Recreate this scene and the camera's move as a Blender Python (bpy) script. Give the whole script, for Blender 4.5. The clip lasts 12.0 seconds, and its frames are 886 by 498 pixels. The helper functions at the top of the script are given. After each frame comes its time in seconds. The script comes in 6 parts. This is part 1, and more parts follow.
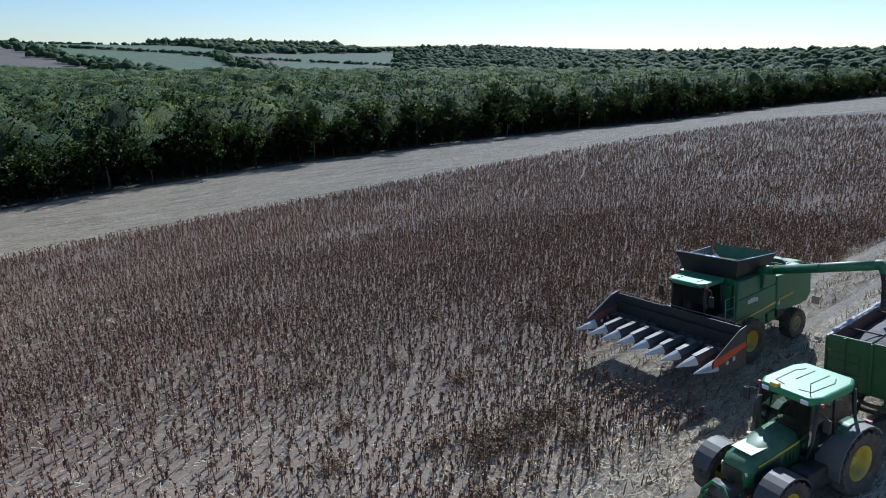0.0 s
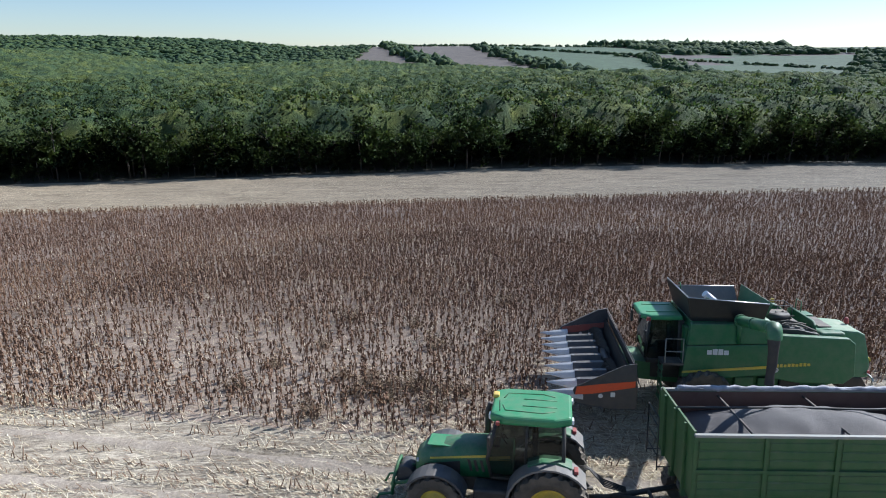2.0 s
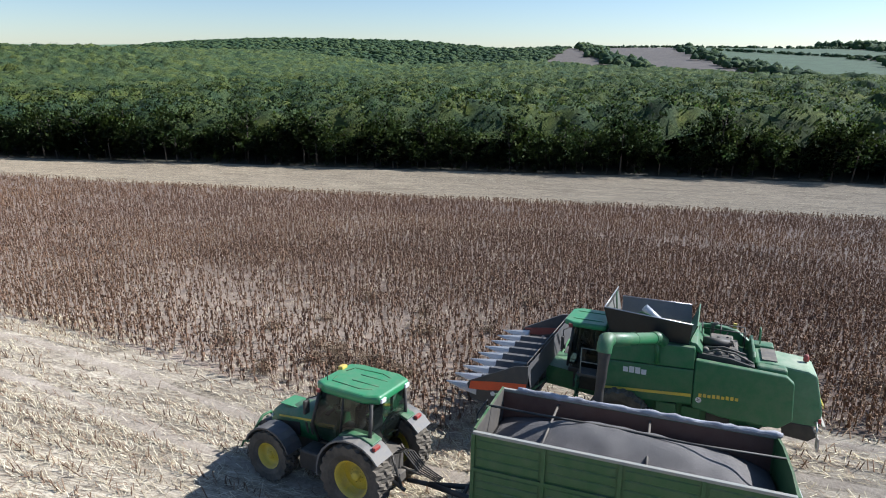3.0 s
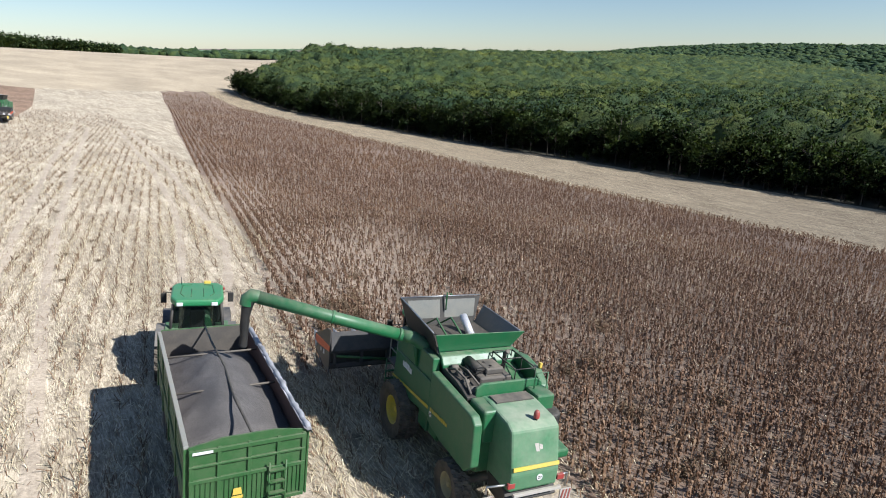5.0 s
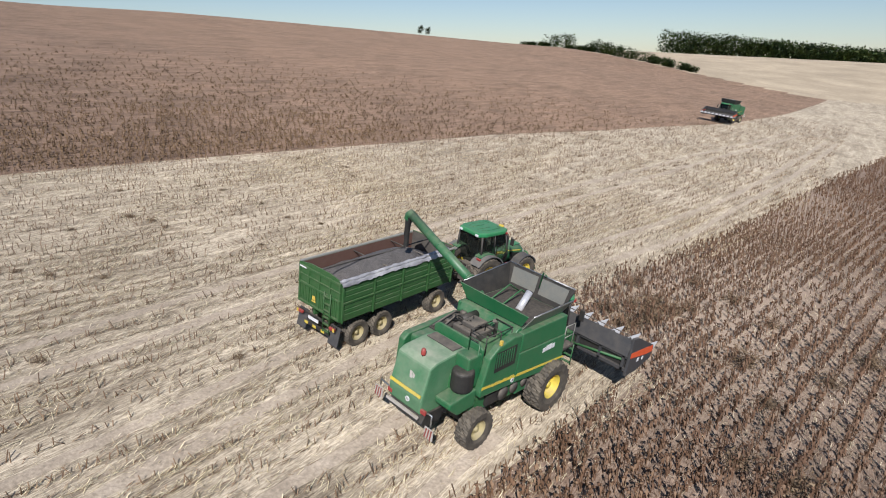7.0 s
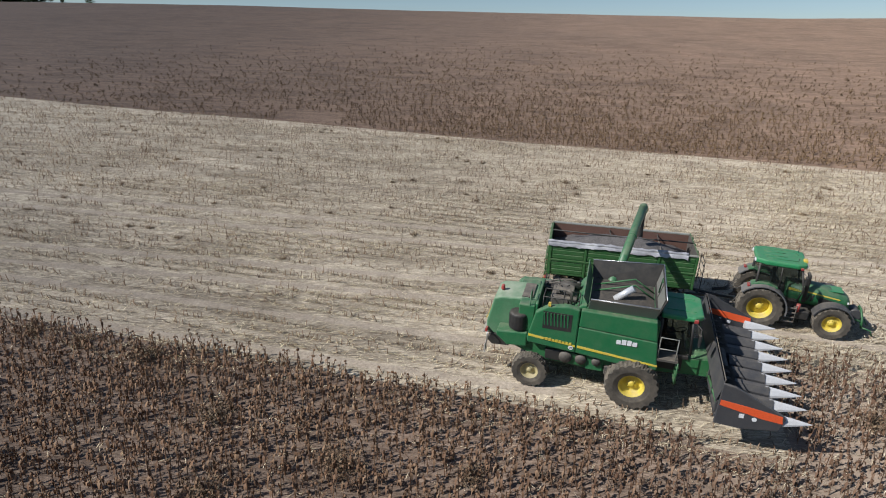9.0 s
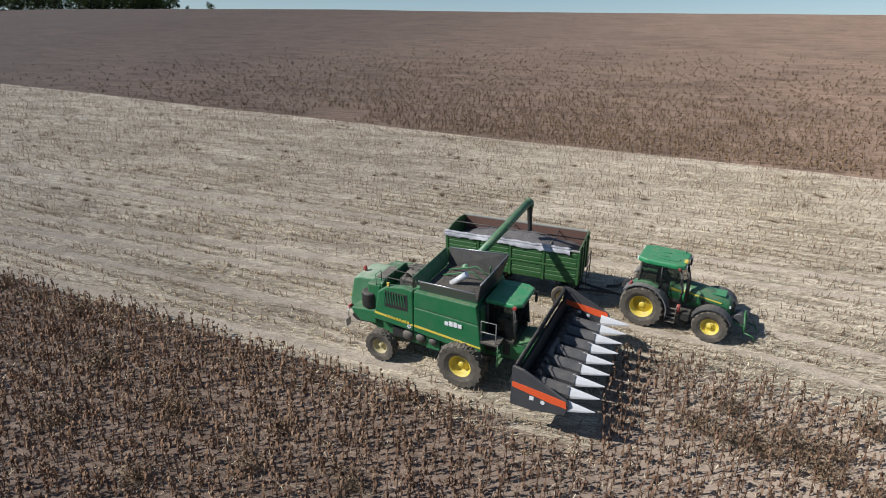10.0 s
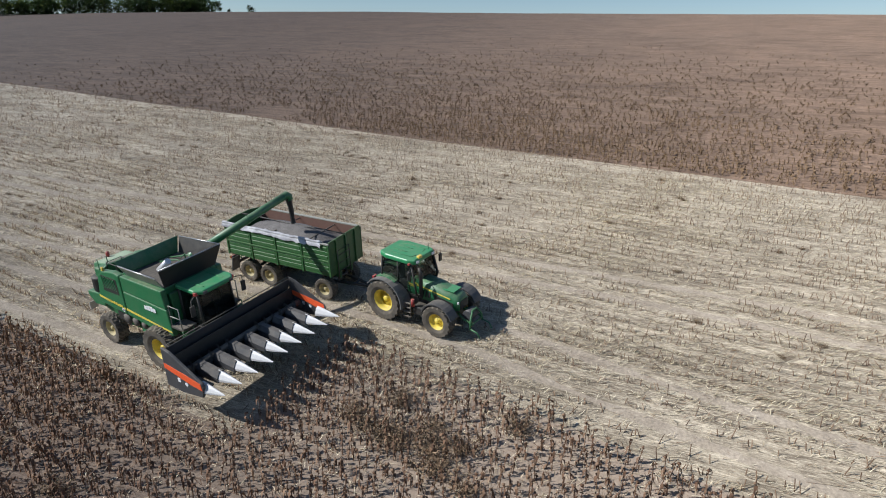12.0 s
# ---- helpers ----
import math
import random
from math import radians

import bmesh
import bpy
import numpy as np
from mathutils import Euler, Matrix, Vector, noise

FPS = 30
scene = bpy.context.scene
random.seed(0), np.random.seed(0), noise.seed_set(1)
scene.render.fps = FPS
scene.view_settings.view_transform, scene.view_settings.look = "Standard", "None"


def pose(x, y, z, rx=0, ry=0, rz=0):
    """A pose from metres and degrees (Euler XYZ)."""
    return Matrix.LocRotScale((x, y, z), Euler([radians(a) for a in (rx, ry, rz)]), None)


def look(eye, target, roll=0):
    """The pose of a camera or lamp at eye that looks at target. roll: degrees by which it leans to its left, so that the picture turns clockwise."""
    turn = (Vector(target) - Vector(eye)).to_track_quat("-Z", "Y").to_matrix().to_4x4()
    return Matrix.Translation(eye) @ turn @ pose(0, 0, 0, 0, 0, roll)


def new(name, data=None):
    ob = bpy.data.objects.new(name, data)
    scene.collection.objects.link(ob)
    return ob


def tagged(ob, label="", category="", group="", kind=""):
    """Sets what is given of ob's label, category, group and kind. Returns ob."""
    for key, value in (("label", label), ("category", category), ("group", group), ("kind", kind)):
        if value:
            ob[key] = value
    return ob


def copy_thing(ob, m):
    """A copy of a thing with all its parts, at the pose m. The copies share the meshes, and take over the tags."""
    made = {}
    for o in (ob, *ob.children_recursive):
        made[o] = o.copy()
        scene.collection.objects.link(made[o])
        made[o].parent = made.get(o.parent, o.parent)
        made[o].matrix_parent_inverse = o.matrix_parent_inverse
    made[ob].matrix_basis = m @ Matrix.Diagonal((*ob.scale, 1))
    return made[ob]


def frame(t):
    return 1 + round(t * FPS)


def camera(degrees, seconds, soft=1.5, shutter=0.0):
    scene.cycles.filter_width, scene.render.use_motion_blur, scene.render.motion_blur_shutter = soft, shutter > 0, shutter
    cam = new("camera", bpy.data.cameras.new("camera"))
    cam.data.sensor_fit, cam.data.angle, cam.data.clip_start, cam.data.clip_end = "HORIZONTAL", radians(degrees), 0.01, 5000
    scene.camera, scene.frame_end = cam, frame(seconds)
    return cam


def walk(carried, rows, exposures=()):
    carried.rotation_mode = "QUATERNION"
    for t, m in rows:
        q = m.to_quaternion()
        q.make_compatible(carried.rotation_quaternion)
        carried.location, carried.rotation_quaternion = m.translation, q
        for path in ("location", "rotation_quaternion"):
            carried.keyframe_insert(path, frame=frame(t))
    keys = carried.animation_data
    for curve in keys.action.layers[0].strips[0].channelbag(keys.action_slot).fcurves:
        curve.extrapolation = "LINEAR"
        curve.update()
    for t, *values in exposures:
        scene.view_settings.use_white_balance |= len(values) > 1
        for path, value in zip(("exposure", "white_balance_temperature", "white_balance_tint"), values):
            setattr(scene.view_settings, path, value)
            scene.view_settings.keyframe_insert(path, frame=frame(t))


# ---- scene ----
# ---- camera and walk ----
cam = camera(72.72, 12.0, soft=1.05)
PATH = [
    (0.0, -10.62, 24.60, 12.25, -130.48, -17.86, 0.01),
    (0.5, -13.79, 22.03, 12.27, -120.80, -17.84, 0.43),
    (1.0, -16.52, 18.51, 12.37, -111.16, -17.81, 0.30),
    (1.5, -18.34, 14.53, 12.34, -101.55, -17.83, 0.42),
    (2.0, -19.30, 10.19, 12.16, -92.29, -17.82, 0.24),
    (2.5, -19.58, 5.81, 12.08, -83.41, -17.82, 0.34),
    (3.0, -19.09, 1.58, 11.93, -74.57, -17.81, 0.52),
    (3.2, -18.61, 0.05, 11.85, -71.26, -17.84, 0.69),
    (4.8, -11.43, -12.57, 11.83, -40.79, -17.82, 0.86),
    (5.0, -9.88, -13.91, 11.81, -34.05, -17.81, 1.04),
    (5.5, -5.25, -16.54, 11.70, -13.92, -17.83, 0.28),
    (6.0, -0.72, -17.96, 11.62, 3.30, -17.82, 0.43),
    (6.5, 4.13, -18.25, 11.67, 19.46, -17.83, 0.55),
    (7.0, 8.84, -17.33, 11.73, 34.95, -17.79, 0.81),
    (7.5, 12.88, -15.18, 11.65, 50.17, -17.82, 0.48),
    (7.7, 14.39, -14.29, 11.67, 55.96, -17.80, 0.57),
    (9.3, 21.39, -1.36, 11.89, 102.78, -17.88, 0.97),
    (9.5, 21.48, 0.54, 11.92, 104.77, -17.91, 0.97),
    (10.0, 20.87, 5.36, 11.91, 107.01, -17.87, 0.83),
    (10.5, 19.66, 9.73, 11.86, 108.83, -17.83, 0.83),
    (11.0, 18.49, 13.33, 11.79, 110.29, -17.79, 0.78),
    (11.5, 17.54, 16.13, 11.77, 111.15, -17.75, 0.73),
    (12.0, 17.01, 18.22, 11.89, 111.69, -17.76, 0.90),
]


def aimed(x, y, z, yaw, pitch, roll):
    return pose(x, y, z, 90 + pitch, 0, yaw) @ pose(0, 0, 0, 0, 0, roll)


EXPOSURE = [(0.0, 0.26, 5400, 8), (1.5, 0.48, 5650, 10), (2.5, 0.64, 5800, 11), (5.0, 0.42, 6100, 11), (6.5, 0.12, 6250, 14), (7.7, -0.1, 6350, 14), (9.3, 0.03, 6250, 11), (10.5, 0.2, 6200, 11), (12.0, 0.2, 6150, 10)]
walk(cam, [(row[0], aimed(*row[1:])) for row in PATH], EXPOSURE)

# ---- world and sun ----
SUN_AZ, SUN_EL = 149.0, 38.6          # compass degrees from +y towards +x, and height
world = bpy.data.worlds.new("sky")
scene.world = world
world.use_nodes = True
wn = world.node_tree
sky = wn.nodes.new("ShaderNodeTexSky")
sky.sky_type, sky.sun_disc = "NISHITA", False
sky.sun_elevation, sky.sun_rotation = radians(SUN_EL), radians(SUN_AZ)
sky.altitude, sky.air_density, sky.dust_density, sky.ozone_density = 150, 0.95, 0.25, 2.7
wn.nodes["Background"].inputs["Strength"].default_value = 0.08
wn.links.new(sky.outputs[0], wn.nodes["Background"].inputs[0])
sun = new("sun", bpy.data.lights.new("sun", "SUN"))
sun.data.energy, sun.data.angle, sun.data.color = 5.0, radians(0.6), (1.0, 0.965, 0.91)
sun.matrix_world = look((0, 0, 50), (-0.515 * 10, 0.857 * 10, 50 - 8.0))


# ---- materials ----
def shader(name, rough=0.7, metal=0.0):
    m = bpy.data.materials.new(name)
    m.use_nodes = True
    b = m.node_tree.nodes["Principled BSDF"]
    b.inputs["Roughness"].default_value, b.inputs["Metallic"].default_value = rough, metal
    return m, m.node_tree, b


def noise_tex(t, scale, detail=4.0, rough=0.6, vec=None):
    n = t.nodes.new("ShaderNodeTexNoise")
    n.inputs["Scale"].default_value, n.inputs["Detail"].default_value, n.inputs["Roughness"].default_value = scale, detail, rough
    if vec:
        t.links.new(vec, n.inputs["Vector"])
    return n.outputs["Fac"]


def ramp(t, fac, stops):
    r = t.nodes.new("ShaderNodeValToRGB")
    while len(r.color_ramp.elements) < len(stops):
        r.color_ramp.elements.new(0.5)
    for e, (p, c) in zip(r.color_ramp.elements, stops):
        e.position, e.color = p, (*c, 1)
    t.links.new(fac, r.inputs[0])
    return r.outputs[0]


def mix(t, fac, a, b, kind="MIX"):
    m = t.nodes.new("ShaderNodeMix")
    m.data_type, m.blend_type = "RGBA", kind
    for s, v in ((m.inputs["Factor"], fac), (m.inputs["A"], a), (m.inputs["B"], b)):
        if isinstance(v, (int, float)):
            s.default_value = v
        elif isinstance(v, tuple):
            s.default_value = (*v, 1)
        else:
            t.links.new(v, s)
    return m.outputs["Result"]


def coords(t, kind="Object", scale=(1, 1, 1), rot=(0, 0, 0)):
    c, m = t.nodes.new("ShaderNodeTexCoord"), t.nodes.new("ShaderNodeMapping")
    m.inputs["Scale"].default_value, m.inputs["Rotation"].default_value = scale, rot
    t.links.new(c.outputs[kind], m.inputs[0])
    return m.outputs[0]


def bump(t, b, height, strength, dist):
    n = t.nodes.new("ShaderNodeBump")
    n.inputs["Strength"].default_value, n.inputs["Distance"].default_value = strength, dist
    t.links.new(height, n.inputs["Height"])
    t.links.new(n.outputs[0], b.inputs["Normal"])


def paint(name, col, rough=0.45, dust=0.35, metal=0.0, scale=3.0, dustcol=(0.33, 0.28, 0.21), side=0.14):
    """Machine paint, plastic, rubber or steel under a film of field dust."""
    m, t, b = shader(name, rough, metal)
    v = coords(t)
    big, fine = noise_tex(t, scale, 6, 0.65, v), noise_tex(t, scale * 14, 3, 0.6, v)
    shade = ramp(t, fine, [(0.3, tuple(c * 0.85 for c in col)), (0.7, tuple(min(1, c * 1.12) for c in col))])
    geo, sep = t.nodes.new("ShaderNodeNewGeometry"), t.nodes.new("ShaderNodeSeparateXYZ")
    t.links.new(geo.outputs["Normal"], sep.inputs[0])
    up = t.nodes.new("ShaderNodeMapRange")
    up.inputs["From Min"].default_value, up.inputs["From Max"].default_value = -0.2, 1.0
    up.inputs["To Min"].default_value, up.inputs["To Max"].default_value = side * dust, dust
    t.links.new(sep.outputs["Z"], up.inputs["Value"])
    spot = ramp(t, big, [(0.35, (0.25,) * 3), (0.68, (1.0,) * 3)])
    k = t.nodes.new("ShaderNodeMath")
    k.operation = "MULTIPLY"
    t.links.new(up.outputs[0], k.inputs[0])
    t.links.new(spot, k.inputs[1])
    t.links.new(mix(t, k.outputs[0], shade, dustcol), b.inputs["Base Color"])
    r = t.nodes.new("ShaderNodeMapRange")
    r.inputs["To Min"].default_value, r.inputs["To Max"].default_value = rough, min(1, rough + 0.45)
    t.links.new(k.outputs[0], r.inputs["Value"])
    t.links.new(r.outputs[0], b.inputs["Roughness"])
    bump(t, b, fine, 0.08, 0.004)
    return m


def backscatter_tint(t, col):
    """Brightens colour towards the north: the sun's backscatter painted into the upper field."""
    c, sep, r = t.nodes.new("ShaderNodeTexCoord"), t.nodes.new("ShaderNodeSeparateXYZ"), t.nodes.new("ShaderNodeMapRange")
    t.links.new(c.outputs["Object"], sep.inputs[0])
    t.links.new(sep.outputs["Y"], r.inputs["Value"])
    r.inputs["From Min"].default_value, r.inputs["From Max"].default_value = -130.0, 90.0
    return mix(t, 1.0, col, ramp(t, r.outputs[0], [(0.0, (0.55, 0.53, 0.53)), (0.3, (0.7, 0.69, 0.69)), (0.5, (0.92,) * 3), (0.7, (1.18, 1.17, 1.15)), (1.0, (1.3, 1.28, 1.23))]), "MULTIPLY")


def soil(name, dark, mid, light, bare=None, straw=None, rough=0.95, dry=False):
    """Ground: clods and stains at three sizes, with pressed-in straw flecks along the rows."""
    m, t, b = shader(name, rough)
    b.inputs["Diffuse Roughness"].default_value = 0.75
    v = coords(t)
    a, c, d = noise_tex(t, 0.045, 5, 0.6, v), noise_tex(t, 0.9, 6, 0.65, v), noise_tex(t, 9.0, 5, 0.7, v)
    col = ramp(t, c, [(0.3, dark), (0.52, mid), (0.72, light)])
    col = mix(t, 0.55, col, ramp(t, a, [(0.35, (0.55,) * 3), (0.65, (1.1,) * 3)]), "MULTIPLY")
    col = mix(t, 0.8, col, ramp(t, d, [(0.3, (0.5,) * 3), (0.7, (1.25,) * 3)]), "MULTIPLY")
    if straw:
        s = coords(t, "Object", (16.0, 1.6, 1.0), (0, 0, radians(9)))
        flecks = ramp(t, noise_tex(t, 1.6, 6, 0.75, s), [(0.46, (0,) * 3), (0.60, (1,) * 3)])
        col = mix(t, flecks, col, straw)
        rows = noise_tex(t, 1.0, 5, 0.7, coords(t, "Object", (1.43, 0.14, 1.0), (0, 0, radians(9))))
        col = mix(t, 0.65, col, ramp(t, rows, [(0.34, (0.55, 0.52, 0.49)), (0.6, (1.2,) * 3)]), "MULTIPLY")
        trash = noise_tex(t, 1.0, 6, 0.8, coords(t, "Object", (5.2, 0.8, 1.0), (0, 0, radians(9))))
        col = mix(t, 0.62, col, ramp(t, trash, [(0.36, (0.5, 0.47, 0.44)), (0.5, (1.0,) * 3), (0.62, (1.3,) * 3)]), "MULTIPLY")
        blots = noise_tex(t, 1.0, 6, 0.7, coords(t, "Object", (0.28, 0.11, 1.0), (0, 0, radians(9))))
        col = mix(t, 0.8, col, ramp(t, blots, [(0.33, (0.6, 0.58, 0.54)), (0.5, (1.0,) * 3), (0.7, (1.14,) * 3)]), "MULTIPLY")
    # dry lays the painted north-south backscatter gradient over the ground
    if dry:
        col = backscatter_tint(t, col)
    if bare:
        # worn, sandy stretch along the cut edge, north of the harvester
        c2, sep = t.nodes.new("ShaderNodeTexCoord"), t.nodes.new("ShaderNodeSeparateXYZ")
        t.links.new(c2.outputs["Object"], sep.inputs[0])
        k = None
        for axis, lo, hi in (("Y", -1.0, 11.0), ("Y", 75.0, 30.0), ("X", 15.0, 4.0)):
            r = t.nodes.new("ShaderNodeMapRange")
            r.inputs["From Min"].default_value, r.inputs["From Max"].default_value = lo, hi
            t.links.new(sep.outputs[axis], r.inputs["Value"])
            if k is None:
                k = r.outputs[0]
            else:
                mul = t.nodes.new("ShaderNodeMath")
                mul.operation = "MULTIPLY"
                t.links.new(k, mul.inputs[0])
                t.links.new(r.outputs[0], mul.inputs[1])
                k = mul.outputs[0]
        col = mix(t, k, col, ramp(t, d, [(0.3, tuple(q * 0.8 for q in bare)), (0.7, tuple(q * 1.15 for q in bare))]))
    t.links.new(col, b.inputs["Base Color"])
    bump(t, b, d, 0.6, 0.06)
    return m


def leafy(name, dark, mid, light, thin=0.0, dry=False):
    """Foliage: each clump a shade of its own."""
    m, t, b = shader(name, 0.75)
    g = t.nodes.new("ShaderNodeNewGeometry")
    col = ramp(t, g.outputs["Random Per Island"], [(0.0, dark), (0.5, mid), (1.0, light)])
    o = t.nodes.new("ShaderNodeObjectInfo")
    col = mix(t, 0.5, col, ramp(t, o.outputs["Random"], [(0.0, (0.65, 0.7, 0.6)), (1.0, (1.15, 1.1, 0.9))]), "MULTIPLY")
    col = mix(t, 0.5, col, ramp(t, noise_tex(t, 0.03, 3, 0.6, coords(t)), [(0.35, (0.7,) * 3), (0.65, (1.15, 1.12, 0.9))]), "MULTIPLY")
    # dry: same painted backscatter gradient, so the stalks match their ground
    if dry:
        col = backscatter_tint(t, col)
    if thin:
        col = mix(t, 0.8, col, ramp(t, noise_tex(t, 0.11, 2, 0.5, coords(t)), [(0.36, (0.55, 0.68, 0.78)), (0.5, (1.0,) * 3), (0.64, (1.5, 1.3, 0.85))]), "MULTIPLY")
    t.links.new(col, b.inputs["Base Color"])
    b.inputs["Specular IOR Level"].default_value = 0.25
    if thin:
        tr, both = t.nodes.new("ShaderNodeBsdfTranslucent"), t.nodes.new("ShaderNodeMixShader")
        t.links.new(mix(t, 1.0, col, (1.25, 1.3, 0.8), "MULTIPLY"), tr.inputs["Color"])
        both.inputs[0].default_value = thin
        t.links.new(b.outputs[0], both.inputs[1])
        t.links.new(tr.outputs[0], both.inputs[2])
        t.links.new(both.outputs[0], t.nodes["Material Output"].inputs["Surface"])
    return m


STUBBLE = soil("stubble_soil", (0.225, 0.18, 0.128), (0.38, 0.317, 0.232), (0.53, 0.453, 0.342), straw=(0.58, 0.51, 0.388))
CROP_SOIL = soil("crop_soil", (0.105, 0.069, 0.049), (0.19, 0.13, 0.094), (0.3, 0.218, 0.162), bare=(0.36, 0.283, 0.215), straw=(0.3, 0.228, 0.17))
STRIP = soil("strip_soil", (0.13, 0.098, 0.06), (0.25, 0.195, 0.125), (0.38, 0.305, 0.2), straw=(0.46, 0.375, 0.25))
TRACK = soil("wheel_track_dust", (0.38, 0.315, 0.24), (0.46, 0.385, 0.295), (0.53, 0.45, 0.355))
PALE = soil("pale_field", (0.36, 0.29, 0.2), (0.45, 0.37, 0.26), (0.52, 0.44, 0.32))
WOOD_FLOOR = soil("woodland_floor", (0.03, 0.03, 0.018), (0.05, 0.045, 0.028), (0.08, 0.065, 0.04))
MEADOW = soil("far_green_field", (0.1, 0.165, 0.075), (0.125, 0.205, 0.092), (0.165, 0.24, 0.115))
FALLOW = soil("far_fallow_field", (0.17, 0.137, 0.105), (0.21, 0.17, 0.132), (0.26, 0.212, 0.165))
STALK = leafy("dead_sunflower", (0.145, 0.08, 0.054), (0.212, 0.12, 0.081), (0.31, 0.198, 0.14))
CUT_STALK = leafy("cut_sunflower_stalk", (0.15, 0.092, 0.062), (0.24, 0.15, 0.105), (0.36, 0.25, 0.18))
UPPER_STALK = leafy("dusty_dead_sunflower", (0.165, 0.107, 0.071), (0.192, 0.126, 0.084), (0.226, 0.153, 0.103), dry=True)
STRAW = leafy("straw", (0.33, 0.265, 0.19), (0.59, 0.51, 0.39), (0.84, 0.77, 0.635))
WEED = leafy("dry_weed", (0.13, 0.085, 0.06), (0.22, 0.155, 0.11), (0.32, 0.24, 0.17))
LEAF = leafy("tree_leaves", (0.055, 0.092, 0.036), (0.07, 0.115, 0.043), (0.1, 0.14, 0.055), 0.3)
LEAF_FAR = leafy("far_tree_leaves", (0.055, 0.098, 0.044), (0.077, 0.127, 0.054), (0.115, 0.153, 0.066), 0.3)


def bark():
    m, t, b = shader("bark", 0.9)
    f = noise_tex(t, 6, 6, 0.7, coords(t, "Object", (1, 1, 0.2)))
    t.links.new(ramp(t, f, [(0.3, (0.05, 0.04, 0.03)), (0.7, (0.15, 0.125, 0.1))]), b.inputs["Base Color"])
    bump(t, b, f, 0.7, 0.04)
    return m


BARK = bark()


# ---- terrain ----
def smooth(a, b, v):
    k = np.clip((np.asarray(v, float) - a) / (b - a), 0, 1)
    return k * k * (3 - 2 * k)


def soft_min(a, b, w):
    h = np.clip(0.5 + 0.5 * (b - a) / w, 0, 1)
    return b * (1 - h) + a * h - w * h * (1 - h)


def height(x, y):
    """The hillside: falls towards +x to a wooded valley, with hills behind it, and rises towards -x to a ridge."""
    x, y = np.asarray(x, float), np.asarray(y, float)
    ridge = 32.4 + 4.0 * smooth(-60, -330, y) + 0.4 * smooth(20, 90, y) + 3.2 * smooth(95, 175, y) - 1.0 * smooth(220, 340, y)
    west = soft_min(-0.1197 * x, ridge - 0.004 * np.maximum(-x - 250, 0), 8.0)
    east = -soft_min(0.1197 * x, 14.0 + 0.006 * np.maximum(x - 150, 0), 5.0)
    z = np.where(x < 0, west, east) - 0.0146 * np.clip(y, -140, 260) - 0.013
    far = 13.5 - 0.038 * (np.clip(x, -380, 180) + 60) - 0.012 * np.clip(y - 620, 0, 900)
    z = z * (1 - smooth(235, 560, y)) + far * smooth(235, 560, y)
    d = np.hypot(x, y * 0.8)
    start = 520 + 420 * smooth(100, 500, y)
    east_hill = smooth(start, 1750, x + 0.12 * y) * (59.0 - 8.0 * smooth(-450, -900, y) - 18.0 * smooth(150, 620, y) + 9.0 * np.exp(-((y - 900) / 260.0) ** 2))
    z = z + east_hill * (x > 0)
    south = smooth(-420, -1500, y) * smooth(-100, 300, x) * (33 + 3 * np.sin(x / 260.0)) * (1 - 0.65 * smooth(1200, 1900, x))
    z = z + south
    z = z + 0.10 * np.sin(x / 7.3 + y / 19.0) * np.sin(y / 11.0) * smooth(14, 40, d) * 0.8
    return z - 6.0 * smooth(2500, 4800, d)


def pts(p):
    xs, ys = [q[0] for q in p], [q[1] for q in p]
    return lambda v: np.interp(v, xs, ys)


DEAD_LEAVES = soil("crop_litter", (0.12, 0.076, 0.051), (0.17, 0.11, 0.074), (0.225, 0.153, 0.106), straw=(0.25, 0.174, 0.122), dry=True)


crop_west = pts([(-400, -97), (-83, -48), (-20, -38), (0, -34.9), (25, -31.5), (45, -28.5), (74, -21.8), (113, -13.5), (160, -9.5), (262, -7.5)])
crop_mid = pts([(-400, -42), (-32, -1.6), (-2, 1.9), (2.2, 2.5), (2.4, 2.9), (5.2, 3.2), (5.6, -2.9), (10, -2.4), (17, -0.8), (25, 1.0), (40, 2.8), (55, 4.5), (88, 9.5), (113, 13), (180, 24), (300, 42)])
crop_east = pts([(-400, 10), (-195, 45), (-165, 57), (-100, 69), (-45, 69), (0, 66.5), (25, 64), (56, 61), (90, 61), (132, 62), (200, 64), (300, 66)])
wood_edge = pts([(-400, 78), (-285, 101), (-171, 101), (-105, 116), (-48, 120), (-20, 120), (18, 114.5), (51, 110), (90, 106), (140, 98), (194, 95), (240, 92), (300, 84), (335, 84), (360, 95), (420, 130), (520, 190), (900, 310)])

wood_back = pts([(-470, 330), (-255, 540), (-150, 570), (-93, 676), (-21, 748), (95, 885), (252, 903), (1200, 980)])


def mesh_np(name, verts, faces, mats, index=None, flat=True, normals=None):
    """A mesh from arrays: verts (n, 3), faces (m, 3 or 4)."""
    me = bpy.data.meshes.new(name)
    faces = np.asarray(faces, np.int32)
    k = faces.shape[1]
    me.vertices.add(len(verts))
    me.vertices.foreach_set("co", np.asarray(verts, np.float32).ravel())
    me.loops.add(faces.size)
    me.loops.foreach_set("vertex_index", faces.ravel())
    me.polygons.add(len(faces))
    me.polygons.foreach_set("loop_start", np.arange(0, faces.size, k, dtype=np.int32))
    if index is not None:
        me.polygons.foreach_set("material_index", np.asarray(index, np.int32))
    for m in mats:
        me.materials.append(m)
    me.update(calc_edges=True)
    if normals is not None:
        flat = False
    if not flat:
        me.polygons.foreach_set("use_smooth", np.ones(len(faces), bool))
    me.validate()
    if normals is not None:
        me.normals_split_custom_set_from_vertices(np.asarray(normals, np.float32))
    return me


